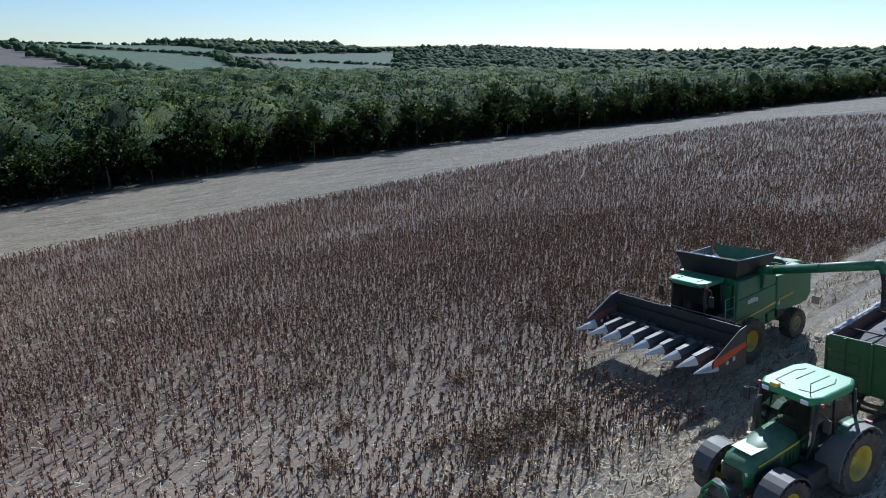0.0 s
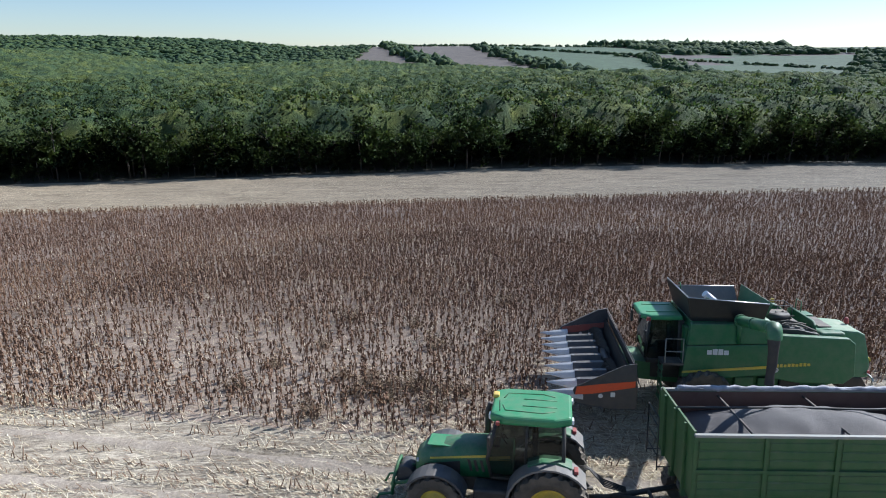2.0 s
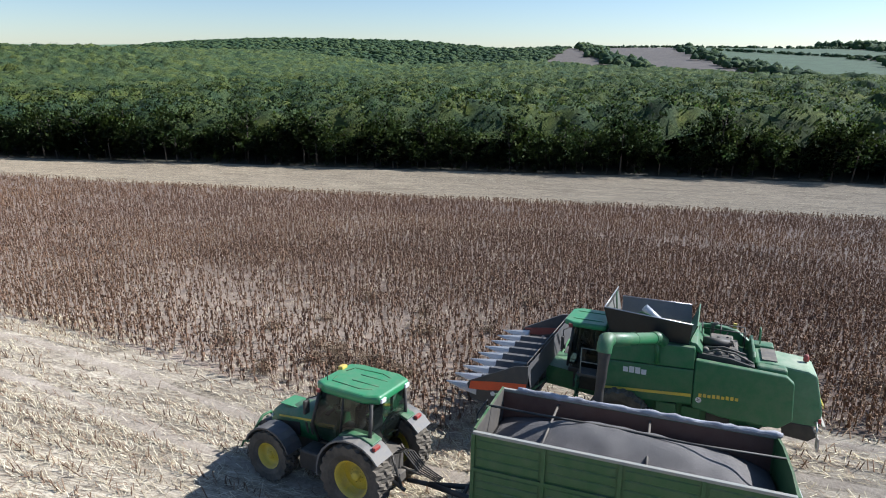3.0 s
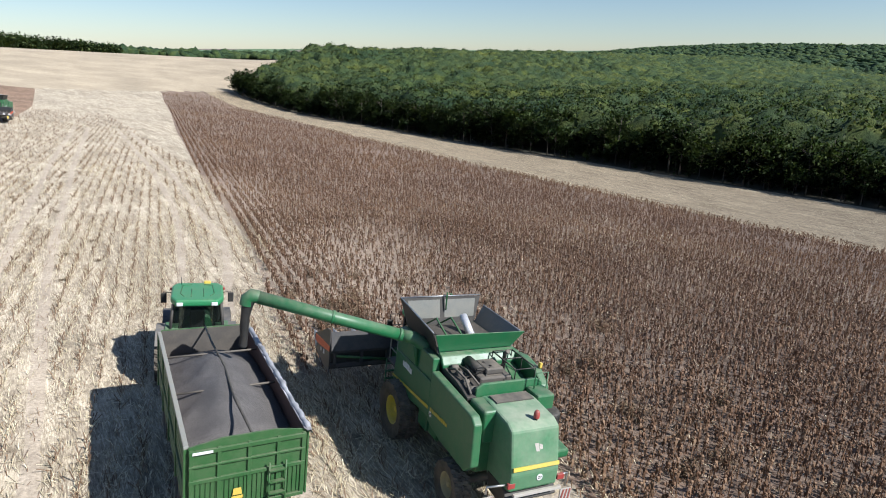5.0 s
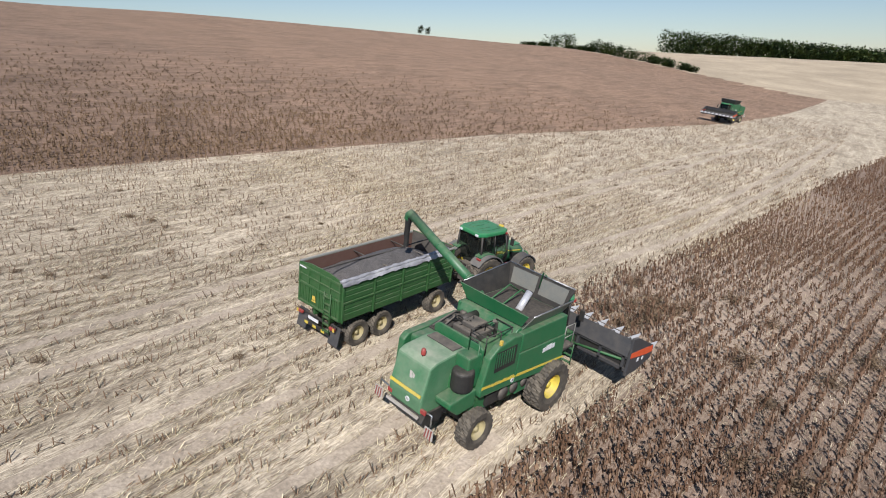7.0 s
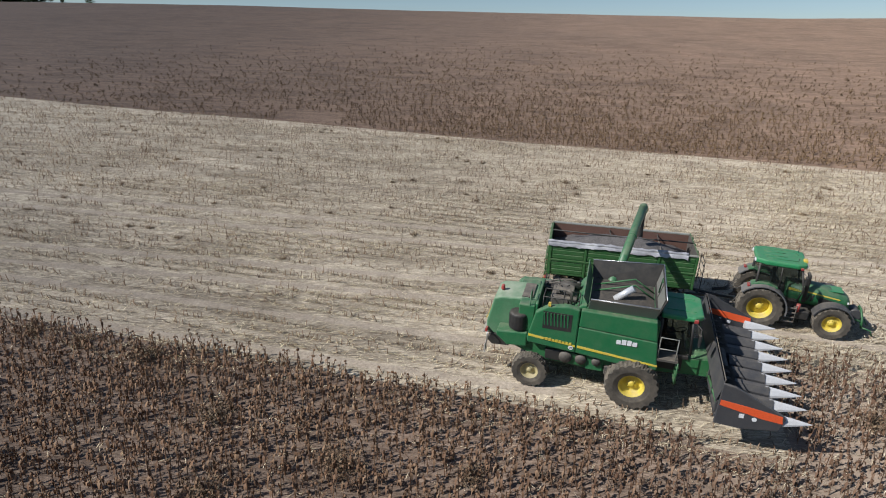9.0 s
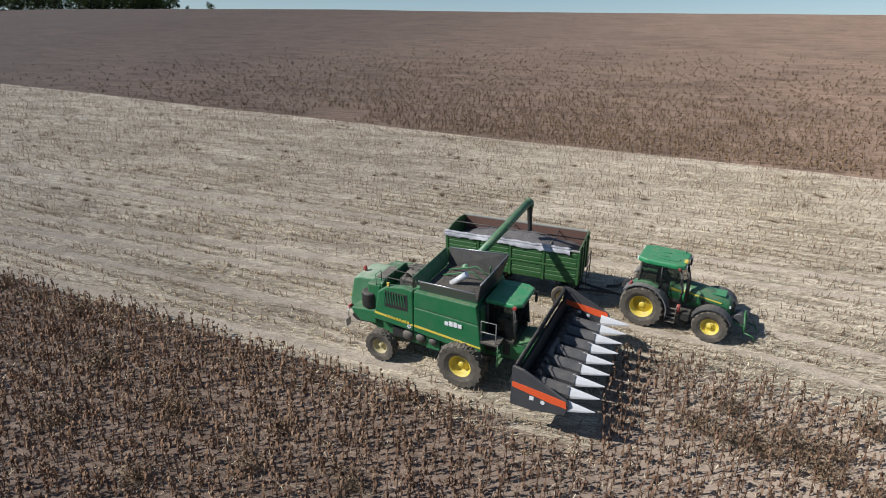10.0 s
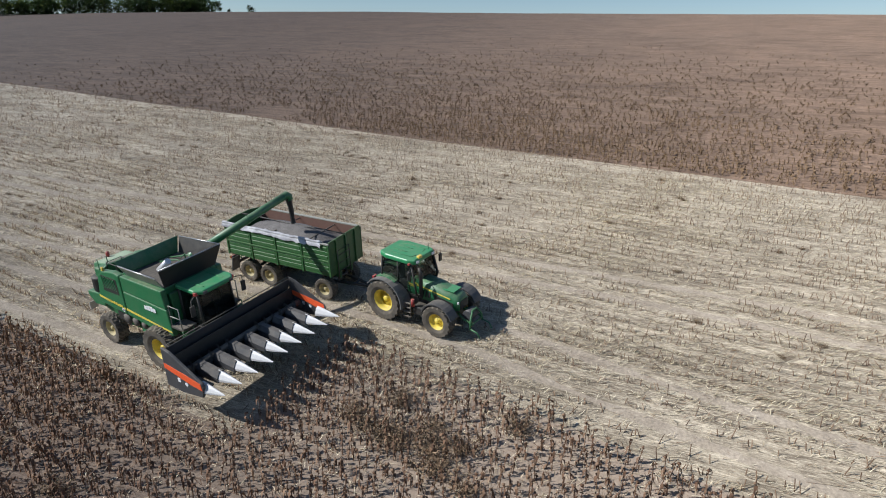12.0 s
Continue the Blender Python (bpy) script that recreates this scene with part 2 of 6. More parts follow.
def ground():
    ys = np.concatenate([[-4600, -3600, -2800, -2200], np.arange(-1800, -400, 100), np.arange(-400, -100, 15), np.arange(-100, 140, 3.0),
                         np.arange(140, 300, 7), np.arange(300, 500, 6), np.arange(500, 700, 20), np.arange(700, 1900, 100), [2300, 3000, 3800, 4700]])
    ys = np.unique(np.concatenate([ys, [2.2, 2.4, 5.2, 5.6]]))
    cols, zone = [], []
    west, mid, east, wood = crop_west(ys), crop_mid(ys), crop_east(ys), wood_edge(ys)
    one = np.ones_like(ys)
    knots = [(-4700 * one, 0, 8), (-1500 * one, 0, 10), (-420 * one, 0, 14), (np.minimum(-200 * one, west - 60), 0, 40), (west, 1, 16), (mid, 2, 26),
             (east, 3, 12), (wood, 4, 16), (wood + 330, 5, 30), (wood + 1200, 5, 20), (3000 * one, 5, 6), (4800 * one, 5, 1)]
    for (a, z, n), (b, _, _) in zip(knots, knots[1:]):
        for i in range(n):
            cols.append(a + (b - a) * i / n)
            zone.append(z)
    cols.append(knots[-1][0])
    X = np.array(cols)
    Y = np.broadcast_to(ys, X.shape)
    Z = height(X, Y)
    nc, nr = X.shape
    idx = np.arange(nc * nr).reshape(nc, nr)
    quads = np.stack([idx[:-1, :-1], idx[1:, :-1], idx[1:, 1:], idx[:-1, 1:]], -1)
    zc = np.repeat(np.array(zone)[:, None], nr - 1, 1)
    xc, yc = (X[:-1, :-1] + X[1:, 1:]) / 2, (Y[:-1, :-1] + Y[1:, 1:]) / 2
    pale_from = np.interp(xc, [-255, -163, -113, -66, -13, 44, 75, 120], [478, 392, 345, 300, 262, 308, 328, 345])
    zc = np.where((zc <= 3) & (yc > pale_from) & (yc < 640), 6, zc)
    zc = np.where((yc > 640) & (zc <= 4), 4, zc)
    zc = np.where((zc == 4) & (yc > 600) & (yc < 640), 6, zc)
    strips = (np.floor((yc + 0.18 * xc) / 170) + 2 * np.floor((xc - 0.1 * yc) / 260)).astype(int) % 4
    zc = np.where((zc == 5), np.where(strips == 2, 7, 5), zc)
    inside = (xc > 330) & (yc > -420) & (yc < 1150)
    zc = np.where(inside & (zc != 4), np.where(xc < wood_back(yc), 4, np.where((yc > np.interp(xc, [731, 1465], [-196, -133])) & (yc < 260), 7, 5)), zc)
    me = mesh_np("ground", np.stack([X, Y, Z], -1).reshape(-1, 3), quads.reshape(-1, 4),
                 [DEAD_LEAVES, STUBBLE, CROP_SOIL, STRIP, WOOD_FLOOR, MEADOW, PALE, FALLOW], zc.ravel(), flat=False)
    return tagged(new("ground", me), "sloping harvested sunflower field of pale stubble and brown soil", "ground", kind="structure")


ground()


# ---- things ----
def thing(name, m, label, category, group=""):
    ob = new(name)
    ob.matrix_world = m
    return tagged(ob, label, category, group)


HEADING = -5.0


def on_slope(x, y, rz=HEADING, lift=0.0):
    """A pose standing on the slope at x, y, leaning as the ground leans."""
    e = 1.5
    n = Vector((float(height(x - e, y) - height(x + e, y)), float(height(x, y - e) - height(x, y + e)), 2 * e)).normalized()
    q = Vector((0, 0, 1)).rotation_difference(n).to_matrix().to_4x4()
    return Matrix.Translation((x, y, float(height(x, y)) + lift)) @ q @ pose(0, 0, 0, 0, 0, rz)


# ---- machine materials ----
# dust on upward GREEN and HOOD_GREEN faces also paints in sun and sky sheen
GREEN = paint("green_paint", (0.009, 0.14, 0.05), 0.36, 0.5)
GREEN_IN = paint("shaded_green_steel", (0.014, 0.13, 0.04), 0.5, 0.35)
TRAILER_GREEN = paint("trailer_green_paint", (0.02, 0.105, 0.025), 0.5, 0.42, side=0.15)
HOOD_GREEN = paint("dust_and_sheen_green_paint", (0.014, 0.165, 0.06), 0.5, 0.95, scale=0.7, dustcol=(0.42, 0.44, 0.33), side=0.2)
ROOF_GREEN = paint("roof_green_plastic", (0.02, 0.24, 0.09), 0.35, 0.3)
YELLOW = paint("yellow_paint", (0.72, 0.56, 0.04), 0.5, 0.7, side=0.35)
BLACK = paint("black_steel", (0.016, 0.017, 0.018), 0.55, 0.3)
IRON = paint("dusty_iron", (0.07, 0.065, 0.06), 0.6, 0.6)
RUBBER = paint("tyre_rubber", (0.024, 0.022, 0.02), 0.8, 0.6, side=0.5)
GREY = paint("grey_plastic", (0.045, 0.048, 0.055), 0.5, 0.35)
FENDER = paint("fender_grey_plastic", (0.11, 0.115, 0.12), 0.5, 0.55)
SNOUT = paint("pale_grey_plastic", (0.58, 0.585, 0.59), 0.5, 0.25)
ORANGE = paint("orange_red_paint", (0.75, 0.1, 0.025), 0.5, 0.25)
WHITE = paint("white_paint", (0.75, 0.76, 0.76), 0.5, 0.25)
DUSTY_WHITE = paint("dusty_white_board", (0.5, 0.47, 0.43), 0.7, 0.8)
# faded stripes of the warning boards, and painted shade on the header's inner bands
FADED_SHADED_RED = paint("faded_and_shaded_red", (0.28, 0.06, 0.045), 0.7, 0.5)
STEEL = paint("bare_steel", (0.55, 0.56, 0.57), 0.3, 0.3, 0.85)
RED = paint("red_plastic", (0.35, 0.03, 0.03), 0.4, 0.55)
RIM = paint("dusty_cream_rim", (0.42, 0.36, 0.16), 0.6, 0.85, side=0.5)
AMBER = paint("amber_plastic", (0.7, 0.5, 0.08), 0.4, 0.4)
SCREEN = paint("clear_flap_window", (0.17, 0.18, 0.165), 0.35, 0.6)
RUST = paint("rusty_inner_wall", (0.12, 0.06, 0.045), 0.75, 0.4)
SEAT = paint("black_seat_cloth", (0.02, 0.02, 0.022), 0.9, 0.1)


def cloth():
    m, t, b = shader("grey_tarpaulin", 0.7)
    v = coords(t)
    f = noise_tex(t, 1.6, 4, 0.55, v)
    t.links.new(ramp(t, f, [(0.3, (0.2, 0.2, 0.215)), (0.52, (0.36, 0.36, 0.38)), (0.72, (0.55, 0.55, 0.56))]), b.inputs["Base Color"])
    bump(t, b, noise_tex(t, 9, 4, 0.6, v), 0.6, 0.03)
    return m


def seeds():
    m, t, b = shader("sunflower_seed", 0.75)
    v = coords(t)
    f, g = noise_tex(t, 70, 2, 0.7, v), noise_tex(t, 1.6, 5, 0.6, v)
    col = ramp(t, f, [(0.35, (0.035, 0.031, 0.029)), (0.62, (0.19, 0.176, 0.166))])
    t.links.new(mix(t, 0.5, col, ramp(t, g, [(0.3, (0.7,) * 3), (0.7, (1.25,) * 3)]), "MULTIPLY"), b.inputs["Base Color"])
    bump(t, b, f, 0.5, 0.02)
    return m


def glass(name, col):
    m, t, b = shader(name, 0.04)
    b.inputs["Base Color"].default_value = (*col, 1)
    b.inputs["Transmission Weight"].default_value = 0.9
    b.inputs["IOR"].default_value = 1.3
    return m


BRIGHT = paint("polished_steel", (0.75, 0.76, 0.77), 0.28, 0.1, 0.35)
# darker than SEEDS, for the floor of the grain tank
SEED_DARK = paint("blackish_seed", (0.03, 0.028, 0.027), 0.7, 0.3, scale=9.0)
TARP, SEEDS, GLASS = cloth(), seeds(), glass("tinted_cab_glass", (0.06, 0.08, 0.075))


RAIL = paint("worn_pale_rail", (0.3, 0.31, 0.28), 0.45, 0.5)


# ---- mesh helpers ----
def part(name, bm, mat, parent, label="", at=None):
    me = bpy.data.meshes.new(name)
    bmesh.ops.recalc_face_normals(bm, faces=bm.faces[:])
    bm.to_mesh(me)
    bm.free()
    me.materials.append(mat)
    ob = new(name, me)
    ob.parent = parent
    if at is not None:
        ob.matrix_basis = at
    return tagged(ob, label)


def B():
    return bmesh.new()


def box(bm, x0, x1, y0, y1, z0, z1, bev=0.0):
    g = bmesh.ops.create_cube(bm, size=1, matrix=Matrix.Translation(((x0 + x1) / 2, (y0 + y1) / 2, (z0 + z1) / 2)) @ Matrix.Diagonal((x1 - x0, y1 - y0, z1 - z0, 1)))
    if bev:
        es = {e for v in g["verts"] for e in v.link_edges}
        bmesh.ops.bevel(bm, geom=list(es), offset=bev, segments=2, affect="EDGES", profile=0.5)
    return bm


def prism(bm, axis, outline, a, b, bev=0.0, seg=2):
    """An outline drawn across an axis and pushed along it from a to b. Across x it is (y, z), across y (x, z), across z (x, y)."""
    put = {"x": lambda p, k: (k, p[0], p[1]), "y": lambda p, k: (p[0], k, p[1]), "z": lambda p, k: (p[0], p[1], k)}[axis]
    lo, hi = [bm.verts.new(put(p, a)) for p in outline], [bm.verts.new(put(p, b)) for p in outline]
    fs = [bm.faces.new(lo), bm.faces.new(hi[::-1])]
    n = len(outline)
    for i in range(n):
        fs.append(bm.faces.new((lo[i], hi[i], hi[(i + 1) % n], lo[(i + 1) % n])))
    if bev:
        bmesh.ops.recalc_face_normals(bm, faces=fs)
        es = {e for f in fs for e in f.edges}
        bmesh.ops.bevel(bm, geom=list(es), offset=bev, segments=seg, affect="EDGES", profile=0.5)
    return bm


def tube(bm, path, r, seg=10, cap=True):
    """A round bar along points; r is one radius or one for each point."""
    path = [Vector(p) for p in path]
    rs = r if isinstance(r, (list, tuple)) else [r] * len(path)
    rings, up = [], None
    for i, p in enumerate(path):
        d = (path[min(i + 1, len(path) - 1)] - path[max(i - 1, 0)]).normalized()
        if up is None:
            up = d.orthogonal().normalized()
        up = (up - d * up.dot(d)).normalized()
        side = d.cross(up)
        rings.append([bm.verts.new(p + (up * math.cos(a) + side * math.sin(a)) * rs[i]) for a in [2 * math.pi * k / seg for k in range(seg)]])
    for a, b in zip(rings, rings[1:]):
        for k in range(seg):
            f = bm.faces.new((a[k], a[(k + 1) % seg], b[(k + 1) % seg], b[k]))
            f.smooth = True
    if cap:
        bm.faces.new(rings[0][::-1])
        bm.faces.new(rings[-1])
    return bm


def lathe(bm, profile, seg=28, closed=False, smooth_it=True):
    """A shape turned round the x axis from (x, radius) points."""
    rings = []
    for x, r in profile:
        rings.append([bm.verts.new((x, r * math.cos(2 * math.pi * k / seg), r * math.sin(2 * math.pi * k / seg))) for k in range(seg)] if r > 1e-4 else [bm.verts.new((x, 0, 0))])
    pairs = list(zip(rings, rings[1:])) + ([(rings[-1], rings[0])] if closed else [])
    for a, b in pairs:
        for k in range(seg):
            q = [a[k % len(a)], a[(k + 1) % len(a)], b[(k + 1) % len(b)], b[k % len(b)]]
            q = list(dict.fromkeys(q))
            if len(q) > 2:
                f = bm.faces.new(q)
                f.smooth = smooth_it
    return bm


def loft(bm, rings, caps=True, smooth_it=False):
    vs = [[bm.verts.new(p) for p in r] for r in rings]
    n = len(vs[0])
    for a, b in zip(vs, vs[1:]):
        for k in range(n):
            f = bm.faces.new((a[k], a[(k + 1) % n], b[(k + 1) % n], b[k]))
            f.smooth = smooth_it
    if caps:
        bm.faces.new(vs[0][::-1])
        bm.faces.new(vs[-1])
    return bm


def plate(bm, corners, thick):
    """A flat sheet through its corners, with a thickness."""
    c = [Vector(p) for p in corners]
    n = (c[1] - c[0]).cross(c[-1] - c[0]).normalized() * thick
    return loft(bm, [c, [p + n for p in c]])


def wheel(parent, name, x, y, z, radius, width, rim_r, side, lugs=20, label="", dish=0.0, mat=None):
    """A wheel turned outwards on the given side: the rim, with its tyre and hub as pieces."""
    h = width / 2
    bm = B()
    rim = [(-h * 0.72, rim_r * 0.98), (-h * 0.5, rim_r * 0.86), (h * 0.1 + dish, rim_r * 0.8), (h * 0.12 + dish, rim_r * 0.42), (h * 0.3 + dish, rim_r * 0.40),
           (h * 0.3 + dish, 0.0)]
    lathe(bm, [(h * 0.78, rim_r * 0.99), (h * 0.7, rim_r * 0.9), (h * 0.3, rim_r * 0.86)] + rim[2:], 28)
    lathe(bm, [(-h * 0.78, rim_r * 0.99), (-h * 0.7, rim_r * 0.9), (-h * 0.2, rim_r * 0.86), (-h * 0.15, 0.0)], 28)
    at = pose(x, y, z, 0, 0, 0 if side > 0 else 180)
    w = part(name, bm, mat or YELLOW, parent, label or "dusty yellow steel wheel rim", at)
    bm = B()
    R = radius
    seg = lugs * 4
    prof = [(-h * 0.78, rim_r, 0), (-h * 0.98, rim_r + 0.35 * (R - rim_r), 0), (-h, R * 0.88, 0), (-h, R * 0.965, 1), (-h * 0.55, R * 0.99, 1), (-h * 0.05, R, 1), (h * 0.05, R, 1), (h * 0.55, R * 0.99, 1),
            (h, R * 0.965, 1), (h, R * 0.88, 0), (h * 0.98, rim_r + 0.35 * (R - rim_r), 0), (h * 0.78, rim_r, 0), (h * 0.55, rim_r * 0.96, 0), (-h * 0.55, rim_r * 0.96, 0)]
    rings = []
    for xx, rr, tread in prof:
        ring = []
        for k in range(seg):
            turn = k / 4 + 1.1 * abs(xx) / h + (0.5 if xx > 0 else 0)
            low = tread and (turn % 1.0) >= 0.45
            q, th = rr - (0.06 * R if low else 0), 2 * math.pi * k / seg
            ring.append(bm.verts.new((xx, q * math.cos(th), q * math.sin(th))))
        rings.append(ring)
    for ra, rb in zip(rings, rings[1:] + rings[:1]):
        for k in range(seg):
            bm.faces.new((ra[k], ra[(k + 1) % seg], rb[(k + 1) % seg], rb[k]))
    part("tyre", bm, RUBBER, w, "worn dusty black lugged tyre")
    bm = B()
    lathe(bm, [(h * 0.1 + dish, rim_r * 0.26), (h * 0.55 + dish, rim_r * 0.24), (h * 0.62 + dish, rim_r * 0.16), (h * 0.62 + dish, 0)], 16)
    for k in range(8):
        a = 2 * math.pi * k / 8
        tube(bm, [(h * 0.28 + dish, rim_r * 0.33 * math.cos(a), rim_r * 0.33 * math.sin(a)), (h * 0.42 + dish, rim_r * 0.33 * math.cos(a), rim_r * 0.33 * math.sin(a))], rim_r * 0.035, 6)
    part("hub", bm, mat or YELLOW, w)
    return w


def bars(bm, x, y0, z0, w, h, n, side, gap=0.35, slope=0.0):
    """A row of plain bars on a side panel, standing for lettering."""
    for i in range(n):
        a, b = y0 + w * i / n, y0 + w * (i + 1 - gap) / n
        zz = z0 + slope * (a - y0)
        box(bm, min(x, x + side * 0.012), max(x, x + side * 0.012), a, b, zz, zz + h * (1.0 if i % 3 else 0.8))
    return bm


def ladder(name, parent, mat, x0, x1, y, z0, z1, n, label="", dy=0.05):
    bm = B()
    for x in (x0, x1):
        tube(bm, [(x, y, z0), (x, y, z1)], 0.022, 6)
    for i in range(n):
        z = z0 + (z1 - z0) * (i + 0.3) / n
        box(bm, x0, x1, y - dy, y + dy, z - 0.015, z + 0.015)
    return part(name, bm, mat, parent, label)


# ---- combine harvester ----
def figures(text, size, at, mat, parent):
    """Flat lettering as a thin mesh part, facing along its own +z."""
    cu = bpy.data.curves.new("figures", "FONT")
    cu.body, cu.size, cu.align_x, cu.align_y, cu.extrude = text, size, "CENTER", "CENTER", 0.002
    ob = bpy.data.objects.new("figures", cu)
    me = bpy.data.meshes.new_from_object(ob)
    bpy.data.objects.remove(ob)
    bm = bmesh.new()
    bm.from_mesh(me)
    return part("figures", bm, mat, parent, "black figures", at)


def combine(m):
    c = thing("combine_harvester", m, "dusty green combine harvester unloading beside the uncut sunflower crop", "combine harvester")
    # chassis and threshing body between the side panels
    bm = B()
    prism(bm, "x", [(0.75, 1.25), (0.75, 3.3), (-1.95, 3.35), (-3.3, 3.0), (-4.3, 2.55), (-4.35, 1.5), (-3.2, 1.1), (-0.4, 0.95)], -1.12, 1.12, 0.03)
    part("body", bm, GREEN_IN, c)
    bm = B()
    tube(bm, [(-1.2, 0.1, 0.95), (1.2, 0.1, 0.95)], 0.2, 12)
    box(bm, -0.85, 0.85, -0.2, 0.45, 0.7, 1.2, 0.03)
    part("front_axle", bm, IRON, c)
    bm = B()
    tube(bm, [(-1.25, -3.55, 0.72), (1.25, -3.55, 0.72)], 0.12, 10)
    box(bm, -0.25, 0.25, -3.75, -3.3, 0.65, 1.3, 0.03)
    part("rear_axle", bm, IRON, c)
    for s in (1, -1):
        wheel(c, "front_wheel", s * 1.42, 0.1, 0.95, 0.95, 0.66, 0.46, s, 20, dish=-0.06)
        wheel(c, "rear_wheel", s * 1.28, -3.55, 0.68, 0.68, 0.48, 0.34, s, 18, "dust-covered cream steel wheel rim", mat=RIM)
    # side panels: a front pair and a rear panel with a louvre, each side
    for s in (1, -1):
        X0, X1 = (1.18, 1.42) if s > 0 else (-1.42, -1.18)
        out = X1 if s > 0 else X0
        up = part("upper_side_panel", prism(B(), "x", [(0.72, 2.75), (0.62, 3.52), (-1.92, 3.55), (-1.95, 2.88)], X0, X1, 0.04), GREEN, c)
        lo = part("lower_side_panel", prism(B(), "x", [(0.85, 1.62), (0.73, 2.73), (-1.95, 2.86), (-1.97, 1.78), (-0.6, 1.62)], X0, X1, 0.04), GREEN, c)
        if s > 0:
            rp = prism(B(), "x", [(-1.98, 1.78), (-1.96, 3.55), (-2.35, 3.62), (-3.1, 3.5), (-3.5, 3.2), (-3.75, 2.1), (-3.72, 1.92)], X0, X1 + 0.02, 0.05)
        else:
            rp = prism(B(), "x", [(-1.98, 1.7), (-1.96, 3.2), (-2.6, 3.18), (-4.35, 3.12), (-4.55, 2.95), (-4.62, 1.85), (-4.3, 1.55), (-2.8, 1.55)], X0 - 0.03, X1 - 0.02, 0.045, 3)
        rear = part("rear_side_panel", rp, GREEN, c)
        if s > 0:
            bm = B()
            box(bm, out + 0.022, out + 0.03, -3.22, -2.2, 2.62, 3.32)
            part("louvre_recess", bm, BLACK, rear)
            for i in range(8):
                y = -2.3 - i * 0.118
                part("louvre_slat", plate(B(), [(out + 0.025, y, 2.66), (out + 0.025, y - 0.045, 2.66), (out + 0.055, y - 0.085, 3.28), (out + 0.055, y - 0.04, 3.28)], 0.02), GREEN, rear)
        # stripe, from the front foot up to the back, and the lettering on it
        bm = B()
        e = out + s * 0.024
        for a, b, za, zb in ((0.84, -1.93, 1.78, 2.02), (-2.0, -3.70 if s > 0 else -4.45, 2.03, 2.2 if s > 0 else 2.1)):
            plate(bm, [(e, a, za), (e, b, zb), (e, b, zb + 0.10), (e, a, za + 0.07)], s * 0.01)
        part("stripe", bm, YELLOW, lo, "long yellow stripe")
        part("lettering", bars(B(), e + s * 0.012, -3.2, 2.16, 1.1, 0.11, 9, s, 0.3, -0.08), YELLOW, rear, "raised yellow plain bars")
        part("number_badge", bars(B(), out + s * 0.02, -0.62, 2.46, 0.72, 0.2, 4, s, 0.16), WHITE, lo, "white block badge")
        bm = B()
        tube(bm, [(out + s * 0.0, -2.15, 1.98), (out + s * 0.035, -2.15, 1.98)], 0.085, 14)
        st = part("speed_sticker", bm, WHITE, rear)
        figures("20", 0.11, Matrix.Translation((out + s * 0.038, -2.15, 1.98)) @ pose(0, 0, 0, 90, 0, 90 * s), BLACK, st)
    # working parts under the right flank
    for name, y0, y1, z0, z1, mat in (("hydraulic_block", -2.25, -1.7, 1.15, 1.6, GREEN_IN), ("battery_box", -1.55, -0.95, 1.05, 1.62, GREEN), ("drive_guard", -3.05, -2.4, 1.2, 1.62, BLACK), ("tool_box", -0.9, -0.55, 0.95, 1.3, IRON)):
        for s in (1, -1):
            part(name, box(B(), s * 1.02 - 0.22, s * 1.02 + 0.22, y0, y1, z0, z1, 0.03), mat, c)
    for k in range(3):
        q = 0.16 + 0.04 * k
        part("pulley", lathe(B(), [(-0.03, 0.0), (-0.03, q), (0.03, q), (0.03, 0.0)], 14), IRON, c, "", pose(1.29, -1.2 - 0.55 * k, 1.45))
    # engine deck between tank and hood
    bm = B()
    box(bm, -1.05, 1.1, -3.35, -1.95, 2.9, 3.02, 0.02)
    part("engine_deck", bm, GREEN_IN, c)
    part("engine", box(box(B(), -0.55, 0.45, -3.1, -2.15, 3.0, 3.42, 0.05), -0.3, 0.25, -2.95, -2.3, 3.42, 3.6, 0.04), IRON, c, "oily dark engine block")
    bm = B()
    tube(bm, [(-0.42, -2.1, 3.5), (-0.42, -2.85, 3.5)], 0.14, 12)
    part("air_cleaner", bm, BLACK, c)
    bm = B()
    tube(bm, [(0.62, -2.35, 3.1), (0.62, -2.35, 3.75), (0.62, -2.5, 3.85)], 0.06, 10)
    part("exhaust_pipe", bm, IRON, c)
    bm = B()
    for k in range(5):
        a = random.Random(k).uniform
        tube(bm, [(a(-0.9, 0.8), a(-3.2, -2.2), 3.2), (a(-0.7, 0.7), a(-3.0, -2.2), 3.62), (a(-0.9, 0.9), a(-3.2, -2.2), 3.3)], 0.028, 6)
    part("hose", bm, BLACK, c)
    bm = B()
    for yy in (-3.3, -2.6, -2.05):
        tube(bm, [(0.4, yy, 3.1), (0.4, yy, 3.68), (1.05, yy, 3.68), (1.05, yy, 3.1)], 0.02, 6)
    for xx in (0.4, 1.05):
        tube(bm, [(xx, -3.3, 3.68), (xx, -2.05, 3.68)], 0.02, 6)
    part("deck_rail", bm, BLACK, c)
    # closed black wedge in place of the bay's shaded opening
    part("engine_bay", prism(B(), "x", [(-1.98, 3.0), (-1.98, 3.34), (-2.9, 3.3), (-3.55, 3.16), (-3.55, 2.9)], -1.15, -0.6, 0.02), BLACK, c, "solid black block standing in for the shaded open engine bay")
    for k in range(4):
        q = 0.09 + 0.02 * (k % 2)
        part("belt_pulley", lathe(B(), [(-0.1, 0.0), (-0.1, q), (0.1, q), (0.1, 0.0)], 12), IRON, c, "", pose(-0.88, -2.2 - 0.36 * k, 3.36 - 0.05 * k))
